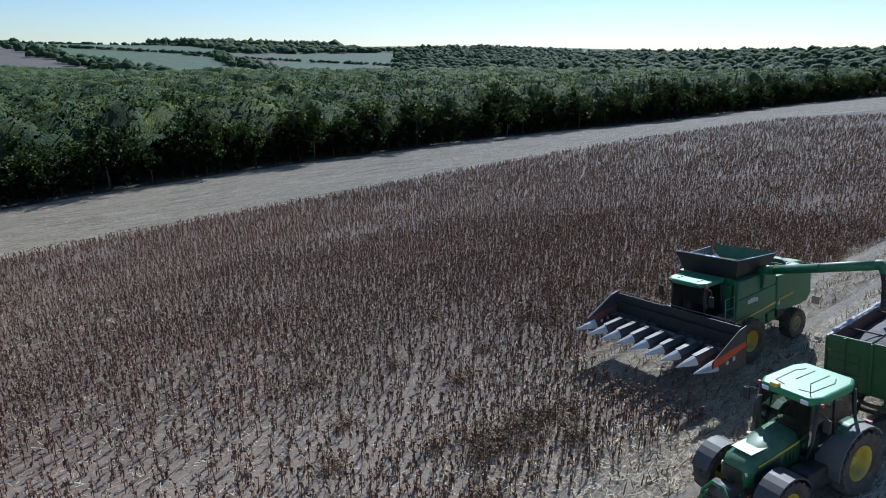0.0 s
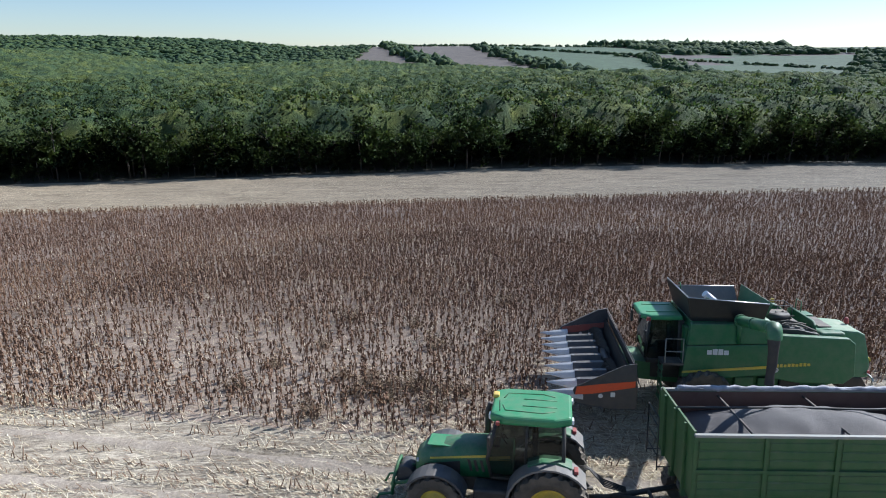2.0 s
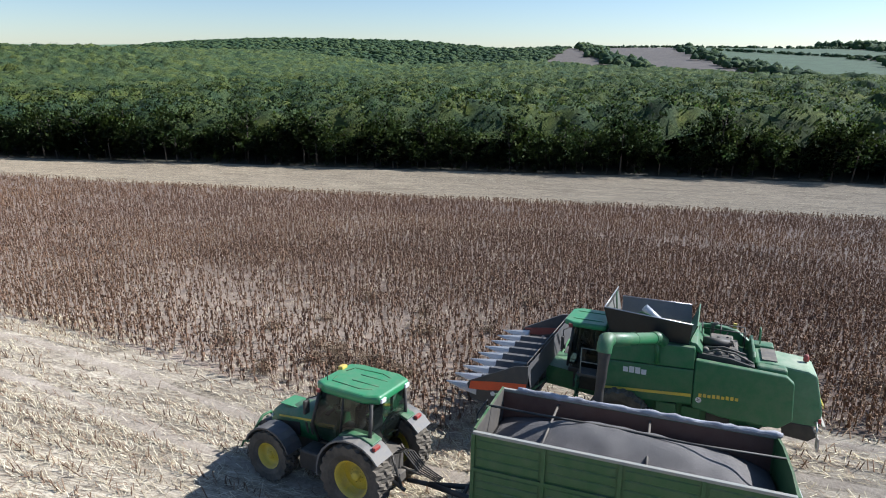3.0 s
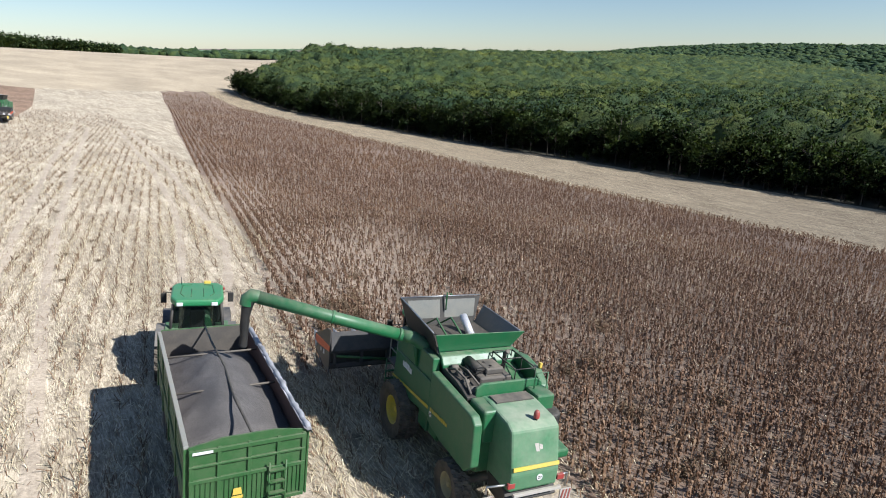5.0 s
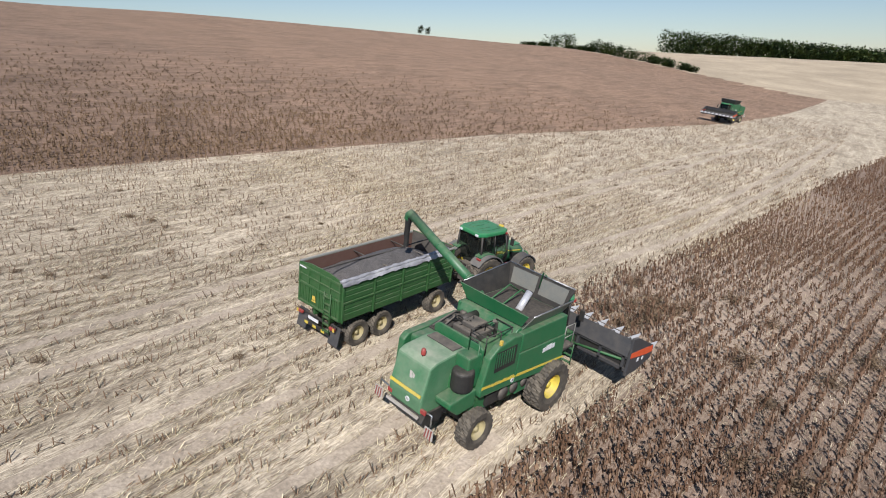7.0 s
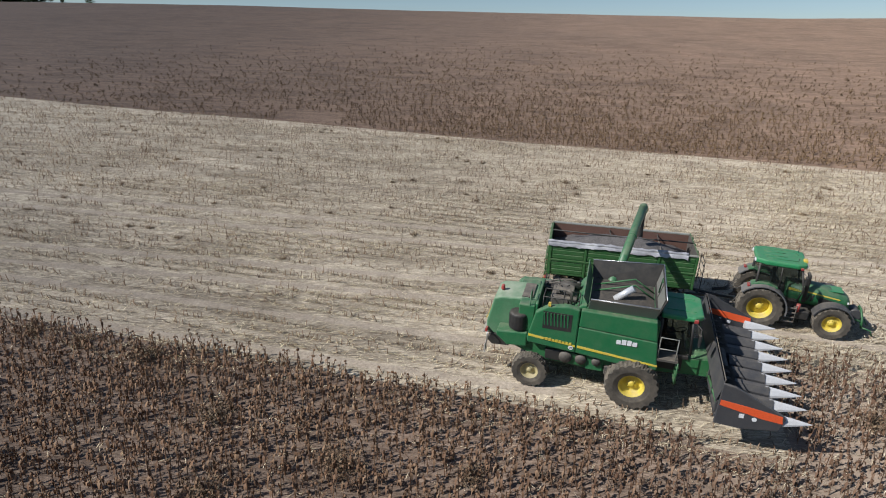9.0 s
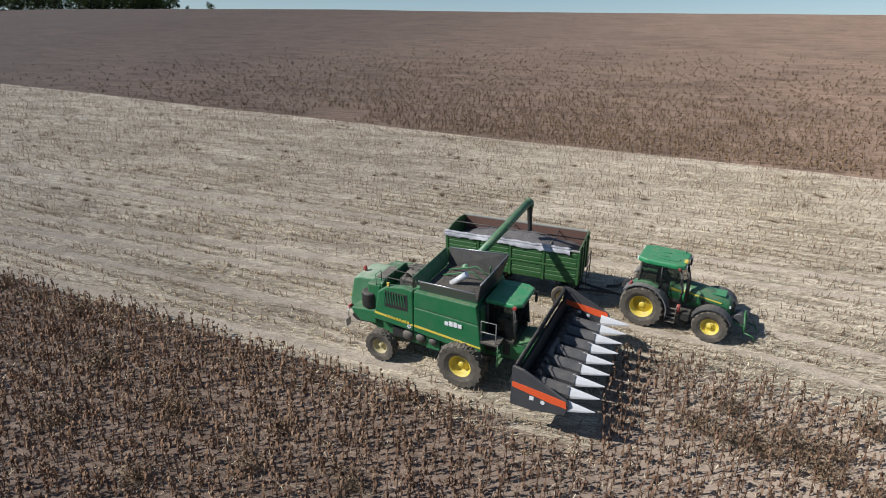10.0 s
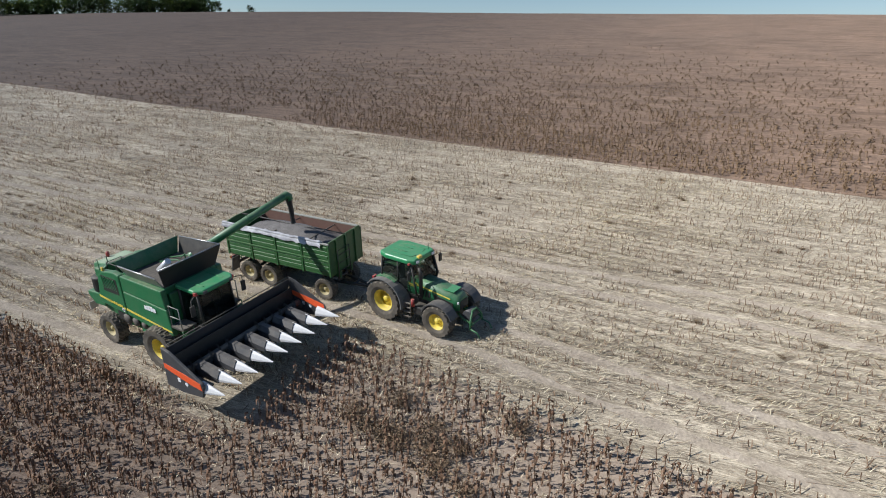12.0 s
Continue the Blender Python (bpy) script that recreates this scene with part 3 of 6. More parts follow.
    part("hydraulic_pipe", tube(B(), [(-1.05, -2.1, 3.3), (-1.0, -2.5, 3.47), (-0.95, -3.0, 3.42), (-1.02, -3.5, 3.22)], 0.035, 6), IRON, c)
    part("hydraulic_pipe", tube(B(), [(-0.7, -2.05, 3.36), (-0.75, -2.7, 3.5), (-0.68, -3.3, 3.35)], 0.03, 6), IRON, c)
    part("engine_panel", prism(B(), "y", [(-0.9, 2.75), (1.15, 2.75), (1.15, 3.38), (0.95, 3.5), (-0.72, 3.5), (-0.9, 3.38)], -3.55, -3.46, 0.03), GREEN, c)
    part("radiator_box", box(B(), 0.62, 1.17, -4.15, -3.56, 2.2, 3.3, 0.05), GREEN, c)
    part("rotary_screen", prism(B(), "z", [(1.0 + 0.35 * math.cos(k * math.pi / 8), -4.14 + 0.37 * math.sin(k * math.pi / 8)) for k in range(16)], 2.2, 2.9, 0.1, 3), BLACK, c, "black rounded radiator intake drum")
    bm = B()
    tube(bm, [(0.75, -3.75, 2.2), (0.75, -3.75, 3.75), (1.15, -3.75, 3.75), (1.15, -3.75, 2.2)], 0.02, 6)
    part("hand_rail", bm, GREEN, c)
    part("fuel_tank", prism(B(), "y", [(-1.1, 2.3), (-0.35, 2.3), (-0.35, 3.05), (-0.6, 3.2), (-1.1, 3.2)], -4.4, -3.6, 0.08, 3), GREEN, c)
    # straw hood
    hood = part("straw_hood", prism(B(), "x", [(-3.62, 2.0), (-3.58, 3.2), (-4.0, 3.24), (-4.95, 3.16), (-5.18, 3.05), (-5.42, 2.0), (-5.40, 1.55), (-4.4, 1.4)], -0.78, 0.62, 0.06), HOOD_GREEN, c)
    part("hood_grip_plate", box(B(), -0.62, 0.5, -4.15, -3.75, 3.24, 3.27), IRON, hood)
    part("yellow_band", plate(B(), [(-0.74, -5.397, 2.215), (0.58, -5.397, 2.215), (0.58, -5.425, 2.125), (-0.74, -5.425, 2.125)], -0.03), YELLOW, hood, "yellow band across the back")
    bm = B()
    plate(bm, [(-0.12, -5.255, 2.72), (0.0, -5.255, 2.72), (0.03, -5.31, 2.5), (-0.06, -5.31, 2.5)], 0.02)
    plate(bm, [(0.02, -5.265, 2.68), (0.12, -5.275, 2.64), (0.12, -5.305, 2.54), (0.04, -5.305, 2.54)], 0.02)
    part("emblem", bm, DUSTY_WHITE, hood, "small plain yellow emblem")
    bm = B()
    tube(bm, [(0.06, -5.38, 1.85), (0.06, -5.43, 1.85)], 0.085, 14)
    st = part("speed_sticker", bm, WHITE, hood)
    figures("20", 0.11, pose(0.06, -5.434, 1.85, 90, 0, 0), BLACK, st)
    bm = B()
    lathe(bm, [(0, 0.075), (0.05, 0.08), (0.16, 0.07), (0.2, 0.04), (0.2, 0)], 14)
    part("beacon", bm, RED, c, "red rotating beacon lamp", pose(0.05, -4.95, 3.2, 0, -90, 0))
    bm = B()
    tube(bm, [(0.05, -4.95, 3.12), (0.05, -4.95, 3.22)], 0.04, 8)
    part("beacon_stalk", bm, BLACK, c)
    bm = B()
    prism(bm, "x", [(-4.4, 1.55), (-5.2, 1.55), (-5.38, 1.25), (-5.15, 1.05), (-4.5, 1.1)], -0.8, 0.68, 0.03)
    part("straw_chopper", bm, BLACK, c)
    part("rear_bumper", box(B(), -0.72, 0.66, -5.56, -5.48, 1.5, 1.58, 0.01), DUSTY_WHITE, c, "white rear bumper bar")
    for s in (-1, 1):
        x, yb, zb = (-1.32, -5.3, 1.12) if s < 0 else (1.0, -5.35, 0.95)
        bm = B()
        tube(bm, [(s * 0.6, -5.2, 1.56), (s * 0.85, -5.3, 1.72), (x, yb + 0.05, 1.72), (x, yb + 0.05, zb + 0.4)], 0.028, 6)
        part("board_arm", bm, STEEL, c)
        wb = part("warning_board", box(B(), x - 0.17, x + 0.17, yb - 0.02, yb + 0.02, zb, zb + 0.36, 0.005), DUSTY_WHITE, c, "faded white and red striped warning board")
        for k in range(3):
            part("red_stripe", plate(B(), [(x - 0.16 + 0.11 * k, yb - 0.026, zb + 0.01), (x - 0.11 + 0.11 * k, yb - 0.026, zb + 0.01), (x - 0.05 + 0.1 * k, yb - 0.026, zb + 0.35), (x - 0.1 + 0.1 * k, yb - 0.026, zb + 0.35)], 0.006), FADED_SHADED_RED, wb)
        part("tail_lamp", box(B(), s * 0.72 - 0.1, s * 0.72 + 0.1, -5.42, -5.34, 1.66, 1.8, 0.01), RED, c)
    part("rear_wing", prism(B(), "x", [(-3.75, 1.6), (-4.5, 1.55), (-4.9, 1.9), (-4.9, 2.1), (-3.75, 2.2)], 0.66, 1.3, 0.05), GREEN, c)
    # grain tank with its raised flaps
    tank = part("grain_tank", prism(B(), "x", [(0.6, 3.3), (0.6, 3.56), (-1.75, 3.6), (-1.75, 3.3)], -1.2, 1.2, 0.02), GREEN, c)
    lo, hi = {"x0": -1.17, "x1": 1.17, "y0": -1.72, "y1": 0.55, "z": 3.55}, {"x0": -1.42, "x1": 1.42, "y0": -1.72, "y1": 0.78, "z": 4.42}
    q = lambda d, x, y, dz=0: (d[x], d[y], d["z"] + dz)
    part("rear_flap", plate(B(), [q(lo, "x0", "y0", 0.12), q(lo, "x1", "y0", 0.12), (1.48, -1.9, 4.18), (-1.42, -1.9, 4.24)], 0.035), GREEN, tank)
    part("side_flap", plate(B(), [q(lo, "x1", "y0"), q(lo, "x1", "y1"), (1.5, 0.62, 4.1), (1.5, -1.66, 4.1)], 0.03), SCREEN, tank, "grey translucent raised grain tank flap")
    part("side_flap", plate(B(), [q(lo, "x0", "y1"), q(lo, "x0", "y0"), (-1.42, -1.78, 4.24), q(hi, "x0", "y1", 0)], 0.03), BLACK, tank, "dark raised grain tank flap")
    ff = part("front_flap", plate(B(), [q(lo, "x1", "y1"), q(lo, "x0", "y1"), q(hi, "x0", "y1"), q(hi, "x1", "y1", -0.04)], 0.03), BLACK, tank, "dark front flap with two clear panes")
    for a, b in ((-1.15, -0.08), (0.08, 1.15)):
        part("flap_window", plate(B(), [(b, 0.60, 3.75), (a, 0.60, 3.75), (a * 1.05, 0.735, 4.32), (b * 1.05, 0.735, 4.32)], 0.006), SCREEN, ff)
    bm = B()
    tube(bm, [q(hi, "x0", "y1"), q(hi, "x1", "y1")], 0.022, 6)
    tube(bm, [(1.5, 0.62, 4.1), (1.5, -1.66, 4.1)], 0.02, 6)
    tube(bm, [q(hi, "x0", "y1"), (-1.42, -1.78, 4.24)], 0.02, 6)
    part("flap_edge", bm, STEEL, tank)
    bm = B()
    tube(bm, [(0.35, -0.85, 3.62), (0.28, -0.25, 4.12)], 0.125, 16)
    part("filling_auger", bm, BRIGHT, tank, "shiny steel filling auger tube")
    bm = B()
    for x in (-0.6, -0.1):
        tube(bm, [(x, -1.65, 3.6), (x, -0.2, 4.05), (x, 0.5, 3.6)], 0.03, 6)
    tube(bm, [(0.1, 0.6, 4.0), (0.12, 0.66, 4.58), (0.3, 0.66, 4.5)], 0.025, 6)
    part("tank_brace", bm, GREEN_IN, tank)
    part("seed_residue", loft(B(), [[(-1.15, -1.7, 3.61), (1.15, -1.7, 3.61), (1.15, 0.52, 3.57), (-1.15, 0.52, 3.57)], [(-0.7, -1.3, 3.68), (0.6, -1.3, 3.66), (0.6, 0.1, 3.64), (-0.7, 0.1, 3.66)]]), SEED_DARK, tank)
    part("warning_light", box(B(), 1.36, 1.44, -3.08, -2.98, 3.52, 3.68, 0.01), AMBER, c)
    # unloading auger
    part("tank_ledge", prism(B(), "x", [(-1.76, 3.5), (-1.76, 3.66), (-1.95, 3.62), (-2.12, 3.4), (-2.12, 3.3)], -1.2, 1.2, 0.03), GREEN, c)
    bm = B()
    tube(bm, [(-1.05, -1.05, 3.2), (-1.28, -0.98, 3.55), (-1.6, -0.86, 3.75), (-1.92, -0.74, 3.81)], [0.2, 0.2, 0.195, 0.185], 14)
    part("auger_elbow", bm, GREEN, c)
    bm = B()
    tube(bm, [(-1.88, -0.76, 3.8), (-4.0, -0.39, 4.37), (-6.0, -0.02, 4.92)], 0.175, 18)
    for k, w in ((0.03, 0.2), (0.5, 0.19)):
        p = Vector((-1.88, -0.76, 3.8)).lerp(Vector((-6.0, -0.02, 4.92)), k)
        d = (Vector((-6.0, -0.02, 4.92)) - Vector((-1.88, -0.76, 3.8))).normalized() * 0.04
        tube(bm, [p - d, p + d], w, 16)
    au = part("unloading_auger", bm, GREEN, c, "long green unloading auger over the trailer")
    bm = B()
    tube(bm, [(-6.11, -0.005, 4.83), (-6.18, 0.005, 4.6), (-6.21, 0.01, 4.35), (-6.23, 0.02, 4.05), (-6.22, 0.04, 3.75), (-6.24, 0.05, 3.48)], [0.15, 0.145, 0.12, 0.12, 0.1, 0.115], 14, cap=False)
    part("spout", bm, BLACK, au, "black rubber spout")
    bm = B()
    tube(bm, [(-5.9, -0.035, 4.895), (-6.07, -0.01, 4.935), (-6.17, 0.005, 4.85), (-6.2, 0.01, 4.68)], [0.18, 0.19, 0.185, 0.18], 14, cap=False)
    part("spout_hood", bm, GREEN, au)
    bm = B()
    tube(bm, [(-1.42, -0.9, 2.9), (-1.55, -0.85, 3.65)], 0.07, 8)
    part("auger_support", bm, GREEN_IN, c)
    # cab
    cab = part("cab", prism(B(), "x", [(0.78, 2.0), (1.8, 2.0), (1.98, 2.2), (1.84, 3.44), (0.78, 3.44)], -0.76, 0.76, 0.04), GLASS, c, "dark tinted glass cab")
    cab.visible_shadow = False
    part("cab_floor", box(B(), -0.8, 0.8, 0.76, 1.9, 1.86, 2.02, 0.03), BLACK, c)
    # black block added to fill the shaded gap between cab floor and feeder house
    part("cab_support", box(B(), -0.72, 0.72, 0.6, 1.75, 1.3, 1.86, 0.03), BLACK, c)
    part("seat", box(box(B(), -0.28, 0.28, 1.0, 1.45, 2.1, 2.45, 0.06), -0.26, 0.26, 0.9, 1.06, 2.4, 3.1, 0.06), SEAT, c)
    bm = B()
    tube(bm, [(0, 1.75, 2.0), (0, 1.62, 2.7)], 0.05, 8)
    tube(bm, [(0.19 * math.cos(k * math.pi / 6), 1.56 + 0.17 * math.sin(k * math.pi / 6), 2.72 + 0.07 * math.sin(k * math.pi / 6)) for k in range(13)], 0.018, 6)
    part("steering_wheel", bm, BLACK, c)
    for x in (-0.76, 0.76):
        part("cab_post", tube(B(), [(x, 0.82, 2.0), (x, 0.82, 3.46)], 0.06, 6), BLACK, c)
        part("cab_post", tube(B(), [(x, 1.94, 2.05), (x, 1.82, 3.46)], 0.045, 6), BLACK, c)
    part("cab_back", box(B(), -0.8, 0.8, 0.68, 0.78, 1.7, 3.46, 0.02), BLACK, c)
    roof = part("cab_roof", prism(B(), "z", [(-0.88, 0.75), (0.88, 0.75), (0.9, 1.85), (0.68, 2.15), (-0.68, 2.15), (-0.9, 1.85)], 3.44, 3.63, 0.07, 3), ROOF_GREEN, c)
    for s in (-1, 1):
        part("roof_rib", box(B(), s * 0.45 - 0.04, s * 0.45 + 0.04, 0.9, 1.9, 3.625, 3.65, 0.01), ROOF_GREEN, roof)
        bm = B()
        tube(bm, [(s * 0.82, 1.85, 3.45), (s * 1.2, 2.05, 3.4), (s * 1.2, 2.05, 2.75)], 0.02, 6)
        part("mirror_arm", bm, BLACK, c)
        part("mirror", box(B(), s * 1.2 - 0.1, s * 1.2 + 0.1, 2.02, 2.1, 2.75, 3.2, 0.03), BLACK, c)
        part("work_lamp", box(B(), s * 0.6 - 0.09, s * 0.6 + 0.09, 2.08, 2.17, 3.46, 3.58, 0.02), GREY, roof)
        part("beacon_lamp", box(B(), s * 0.86 - 0.06, s * 0.86 + 0.06, 1.82, 1.96, 3.42, 3.56, 0.02), RED, roof, "red corner lamp")
    for s in (-1, 1):
        bm = B()
        x = s * 1.36
        tube(bm, [(s * 0.84, 0.82, 2.1), (x, 0.82, 2.1), (x, 0.82, 2.95), (x, 1.4, 2.95), (x, 1.4, 2.1)], 0.022, 6)
        tube(bm, [(x, 0.82, 2.5), (x, 1.4, 2.5)], 0.018, 6)
        part("platform_rail", bm, RAIL, c)
        part("platform", box(B(), min(s * 0.78, s * 1.4), max(s * 0.78, s * 1.4), 0.78, 1.5, 2.02, 2.1), IRON, c)
    ladder("access_ladder", c, GREEN_IN, -1.42, -0.95, 1.5, 0.7, 2.05, 5)
    ladder("access_ladder", c, GREEN_IN, 0.95, 1.42, 1.5, 1.2, 2.05, 3)
    # feeder house and header
    part("feeder_house", loft(B(), [[(-0.68, 0.7, 1.1), (0.68, 0.7, 1.1), (0.68, 0.7, 1.75), (-0.68, 0.7, 1.75)], [(-0.75, 2.72, 1.3), (0.75, 2.72, 1.3), (0.75, 2.72, 1.95), (-0.75, 2.72, 1.95)]]), GREEN_IN, c)
    header(c)
    return c


def header(c):
    """The eight-row header: an open trough with end panels, hoods over the rows and nine pointed snouts."""
    W, z0 = 3.02, 1.24
    h = part("header", prism(B(), "x", [(2.72, z0), (2.72, z0 + 0.95), (2.8, z0 + 0.98), (2.84, z0 + 0.2), (3.55, z0 + 0.08), (3.55, z0)], -W, W, 0.01), BLACK, c, "black eight-row header raised over the cut crop")
    bm = B()
    for z in (z0 + 0.1, z0 + 0.62):
        box(bm, -W, W, 2.6, 2.74, z, z + 0.12)
    for k in range(7):
        x = -W + 0.1 + k * (2 * W - 0.3) / 6
        box(bm, x, x + 0.1, 2.6, 2.74, z0 + 0.1, z0 + 0.7)
    part("back_frame", bm, GREY, h)
    part("top_screen", plate(B(), [(-W, 2.56, z0 + 0.72), (W, 2.56, z0 + 0.72), (W, 2.72, z0 + 1.36), (-W, 2.72, z0 + 1.36)], 0.02), GREY, h)
    bm = B()
    tube(bm, [(-W + 0.06, 3.18, z0 + 0.42), (W - 0.06, 3.18, z0 + 0.42)], 0.12, 12)
    for s in (-1, 1):
        n = 60
        for k in range(n):
            a, b = k / n, (k + 1) / n
            q = []
            for u, r in ((a, 0.12), (a, 0.28), (b, 0.28), (b, 0.12)):
                th = u * 2 * math.pi * 6
                q.append(bm.verts.new((s * (W - 0.08 - u * (W - 0.6)), 3.18 + r * math.cos(th), z0 + 0.42 + r * math.sin(th) * s)))
            bm.faces.new(q)
    part("cross_auger", bm, IRON, h)
    for s in (-1, 1):
        x0, x1 = s * W - 0.03, s * W + 0.05 * s + 0.03
        x0, x1 = min(x0, x1), max(x0, x1)
        ep = part("end_panel", prism(B(), "x", [(2.62, z0 - 0.08), (2.66, z0 + 1.45), (3.05, z0 + 1.38), (4.55, z0 + 0.62), (4.62, z0 + 0.5), (4.5, z0 + 0.05), (3.4, z0 - 0.12)], x0, x1, 0.02), GREY, h, "dark grey end panel with an orange band")
        for side in (x0 - 0.012, x1):
            # the inner face takes a darker red, with the trough's shade in the colour
            part("orange_band", prism(B(), "x", [(2.68, z0 + 0.66), (2.68, z0 + 0.86), (3.7, z0 + 0.74), (4.5, z0 + 0.62), (4.55, z0 + 0.35), (4.0, z0 + 0.4)], side, side + 0.012), ORANGE if (side - s * W) * s > 0 else FADED_SHADED_RED, ep)
            bm = B()
            tube(bm, [(side, 3.75, z0 + 0.33), (side + 0.012, 3.75, z0 + 0.33)], 0.075, 12)
            part("sticker", bm, WHITE, ep)
            part("sticker", box(B(), side, side + 0.012, 3.3, 3.44, z0 + 0.31, z0 + 0.46), WHITE, ep)
    for i in range(9):
        x = -2.9 + 0.725 * i
        wide, end = 0.21, i in (0, 8)
        # hood over the gathering chains: a ridge that drops towards the tip
        if not end:
            hood = part("row_hood", loft(B(), [[(x - wide, 3.35, z0 + 0.12), (x + wide, 3.35, z0 + 0.12), (x + wide, 3.35, z0 + 0.42), (x + 0.1, 3.35, z0 + 0.6), (x - 0.1, 3.35, z0 + 0.6), (x - wide, 3.35, z0 + 0.42)],
                                               [(x - wide, 4.42, z0 + 0.16), (x + wide, 4.42, z0 + 0.16), (x + wide, 4.42, z0 + 0.34), (x + 0.09, 4.42, z0 + 0.54), (x - 0.09, 4.42, z0 + 0.54), (x - wide, 4.42, z0 + 0.34)]]), GREY, h)
        n, rings = 8, []
        for y, w, zz, hh in ((4.3, 0.2, z0 + 0.2, 0.36), (4.55, 0.17, z0 + 0.23, 0.3), (4.85, 0.12, z0 + 0.27, 0.22), (5.15, 0.065, z0 + 0.32, 0.12), (5.42, 0.012, z0 + 0.37, 0.025)):
            rings.append([(x - w, y, zz), (x + w, y, zz), (x + w, y, zz + hh * 0.3), (x + w * 0.5, y, zz + hh * 0.8), (x, y, zz + hh), (x - w * 0.5, y, zz + hh * 0.8), (x - w, y, zz + hh * 0.3)])
        part("snout", loft(B(), rings), SNOUT, h, "pale grey pointed crop divider snout")
        if i < 8:
            bm = B()
            box(bm, x + 0.29, x + 0.46, 3.4, 4.3, z0 + 0.1, z0 + 0.16)
            part("row_unit", bm, IRON, h)
    for s in (-1, 1):
        bm = B()
        tube(bm, [(s * (W - 0.2), 2.66, z0 + 0.5), (s * 0.6, 2.62, z0 + 0.2)], 0.05, 8)
        part("drive_shaft", bm, GREEN_IN, h)
    bm = B()
    tube(bm, [(-2.9, 2.71, z0 + 1.34), (-2.9, 2.73, z0 + 1.48), (2.9, 2.73, z0 + 1.48), (2.9, 2.71, z0 + 1.34)], 0.018, 6)
    part("guard_rail", bm, IRON, h)


# ---- tractor ----
def tractor(m):
    c = thing("tractor", m, "green four-wheel-drive tractor with yellow rims, hitched to a grain trailer", "tractor")
    for s in (1, -1):
        wheel(c, "rear_wheel", s * 0.98, 0, 0.96, 0.96, 0.66, 0.52, s, 20, dish=-0.1)
        wheel(c, "front_wheel", s * 0.96, 2.86, 0.74, 0.74, 0.54, 0.38, s, 18, dish=0.02)
        # rear fender
        bm = B()
        out, inn = [], []
        for k in range(11):
            a = radians(-8 + 150 * k / 10)
            out.append((1.08 * math.cos(a) - 0.0, 0.96 + 1.08 * math.sin(a)))
            inn.append((1.03 * math.cos(a) - 0.0, 0.96 + 1.03 * math.sin(a)))
        prism(bm, "x", out + inn[::-1], min(s * 0.62, s * 1.3), max(s * 0.62, s * 1.3))
        f = part("rear_fender", bm, FENDER, c, "dusty grey plastic fender")
        bm = B()
        prism(bm, "x", [(1.12 * math.cos(radians(a)), 0.97 + 1.12 * math.sin(radians(a))) for a in (60, 80, 100, 118)] + [(1.05 * math.cos(radians(a)), 0.97 + 1.05 * math.sin(radians(a))) for a in (118, 100, 80, 60)], min(s * 0.6, s * 1.02), max(s * 0.6, s * 1.02), 0.02)
        part("fender_top", bm, GREEN, f)
        part("tail_lamp", box(B(), s * 1.0 - 0.12, s * 1.0 + 0.12, -0.66, -0.56, 1.86, 1.95, 0.01), RED, f)
        bm = B()
        out = [(2.86 + 0.84 * math.cos(radians(a)), 0.74 + 0.84 * math.sin(radians(a))) for a in range(20, 165, 14)]
        inn = [(2.86 + 0.79 * math.cos(radians(a)), 0.74 + 0.79 * math.sin(radians(a))) for a in range(20, 165, 14)]
        prism(bm, "x", out + inn[::-1], min(s * 0.68, s * 1.24), max(s * 0.68, s * 1.2))
        part("front_fender", bm, GREY, c, "dusty dark plastic fender")
    bm = B()
    tube(bm, [(-0.95, 0, 0.96), (0.95, 0, 0.96)], 0.18, 12)
    box(bm, -0.4, 0.4, -0.55, 1.4, 0.6, 1.3, 0.04)
    part("rear_axle", bm, IRON, c)
    bm = B()
    tube(bm, [(-0.9, 2.86, 0.74), (0.9, 2.86, 0.74)], 0.11, 10)
    box(bm, -0.28, 0.28, 1.2, 3.35, 0.65, 1.05, 0.04)
    part("front_axle", bm, IRON, c)
    hood = part("hood", loft(B(), [[(-0.46, 0.95, 1.2), (0.46, 0.95, 1.2), (0.5, 0.95, 1.75), (0.4, 0.95, 2.02), (0.2, 0.95, 2.1), (-0.2, 0.95, 2.1), (-0.4, 0.95, 2.02), (-0.5, 0.95, 1.75)],
                                   [(-0.45, 2.3, 1.15), (0.45, 2.3, 1.15), (0.48, 2.3, 1.65), (0.4, 2.3, 1.9), (0.2, 2.3, 1.99), (-0.2, 2.3, 1.99), (-0.4, 2.3, 1.9), (-0.48, 2.3, 1.65)],
                                   [(-0.42, 3.3, 1.05), (0.42, 3.3, 1.05), (0.43, 3.3, 1.45), (0.36, 3.3, 1.68), (0.18, 3.3, 1.77), (-0.18, 3.3, 1.77), (-0.36, 3.3, 1.68), (-0.43, 3.3, 1.45)],
                                   [(-0.34, 3.5, 1.1), (0.34, 3.5, 1.1), (0.35, 3.5, 1.38), (0.3, 3.5, 1.54), (0.15, 3.5, 1.6), (-0.15, 3.5, 1.6), (-0.3, 3.5, 1.54), (-0.35, 3.5, 1.38)]], smooth_it=True), GREEN, c)
    part("grille", prism(B(), "y", [(-0.3, 1.12), (0.3, 1.12), (0.27, 1.5), (-0.27, 1.5)], 3.5, 3.53, 0.01), BLACK, hood)
    part("hood_vent", box(B(), -0.3, 0.3, 2.55, 3.2, 1.86, 1.885, 0.005), ROOF_GREEN, hood)
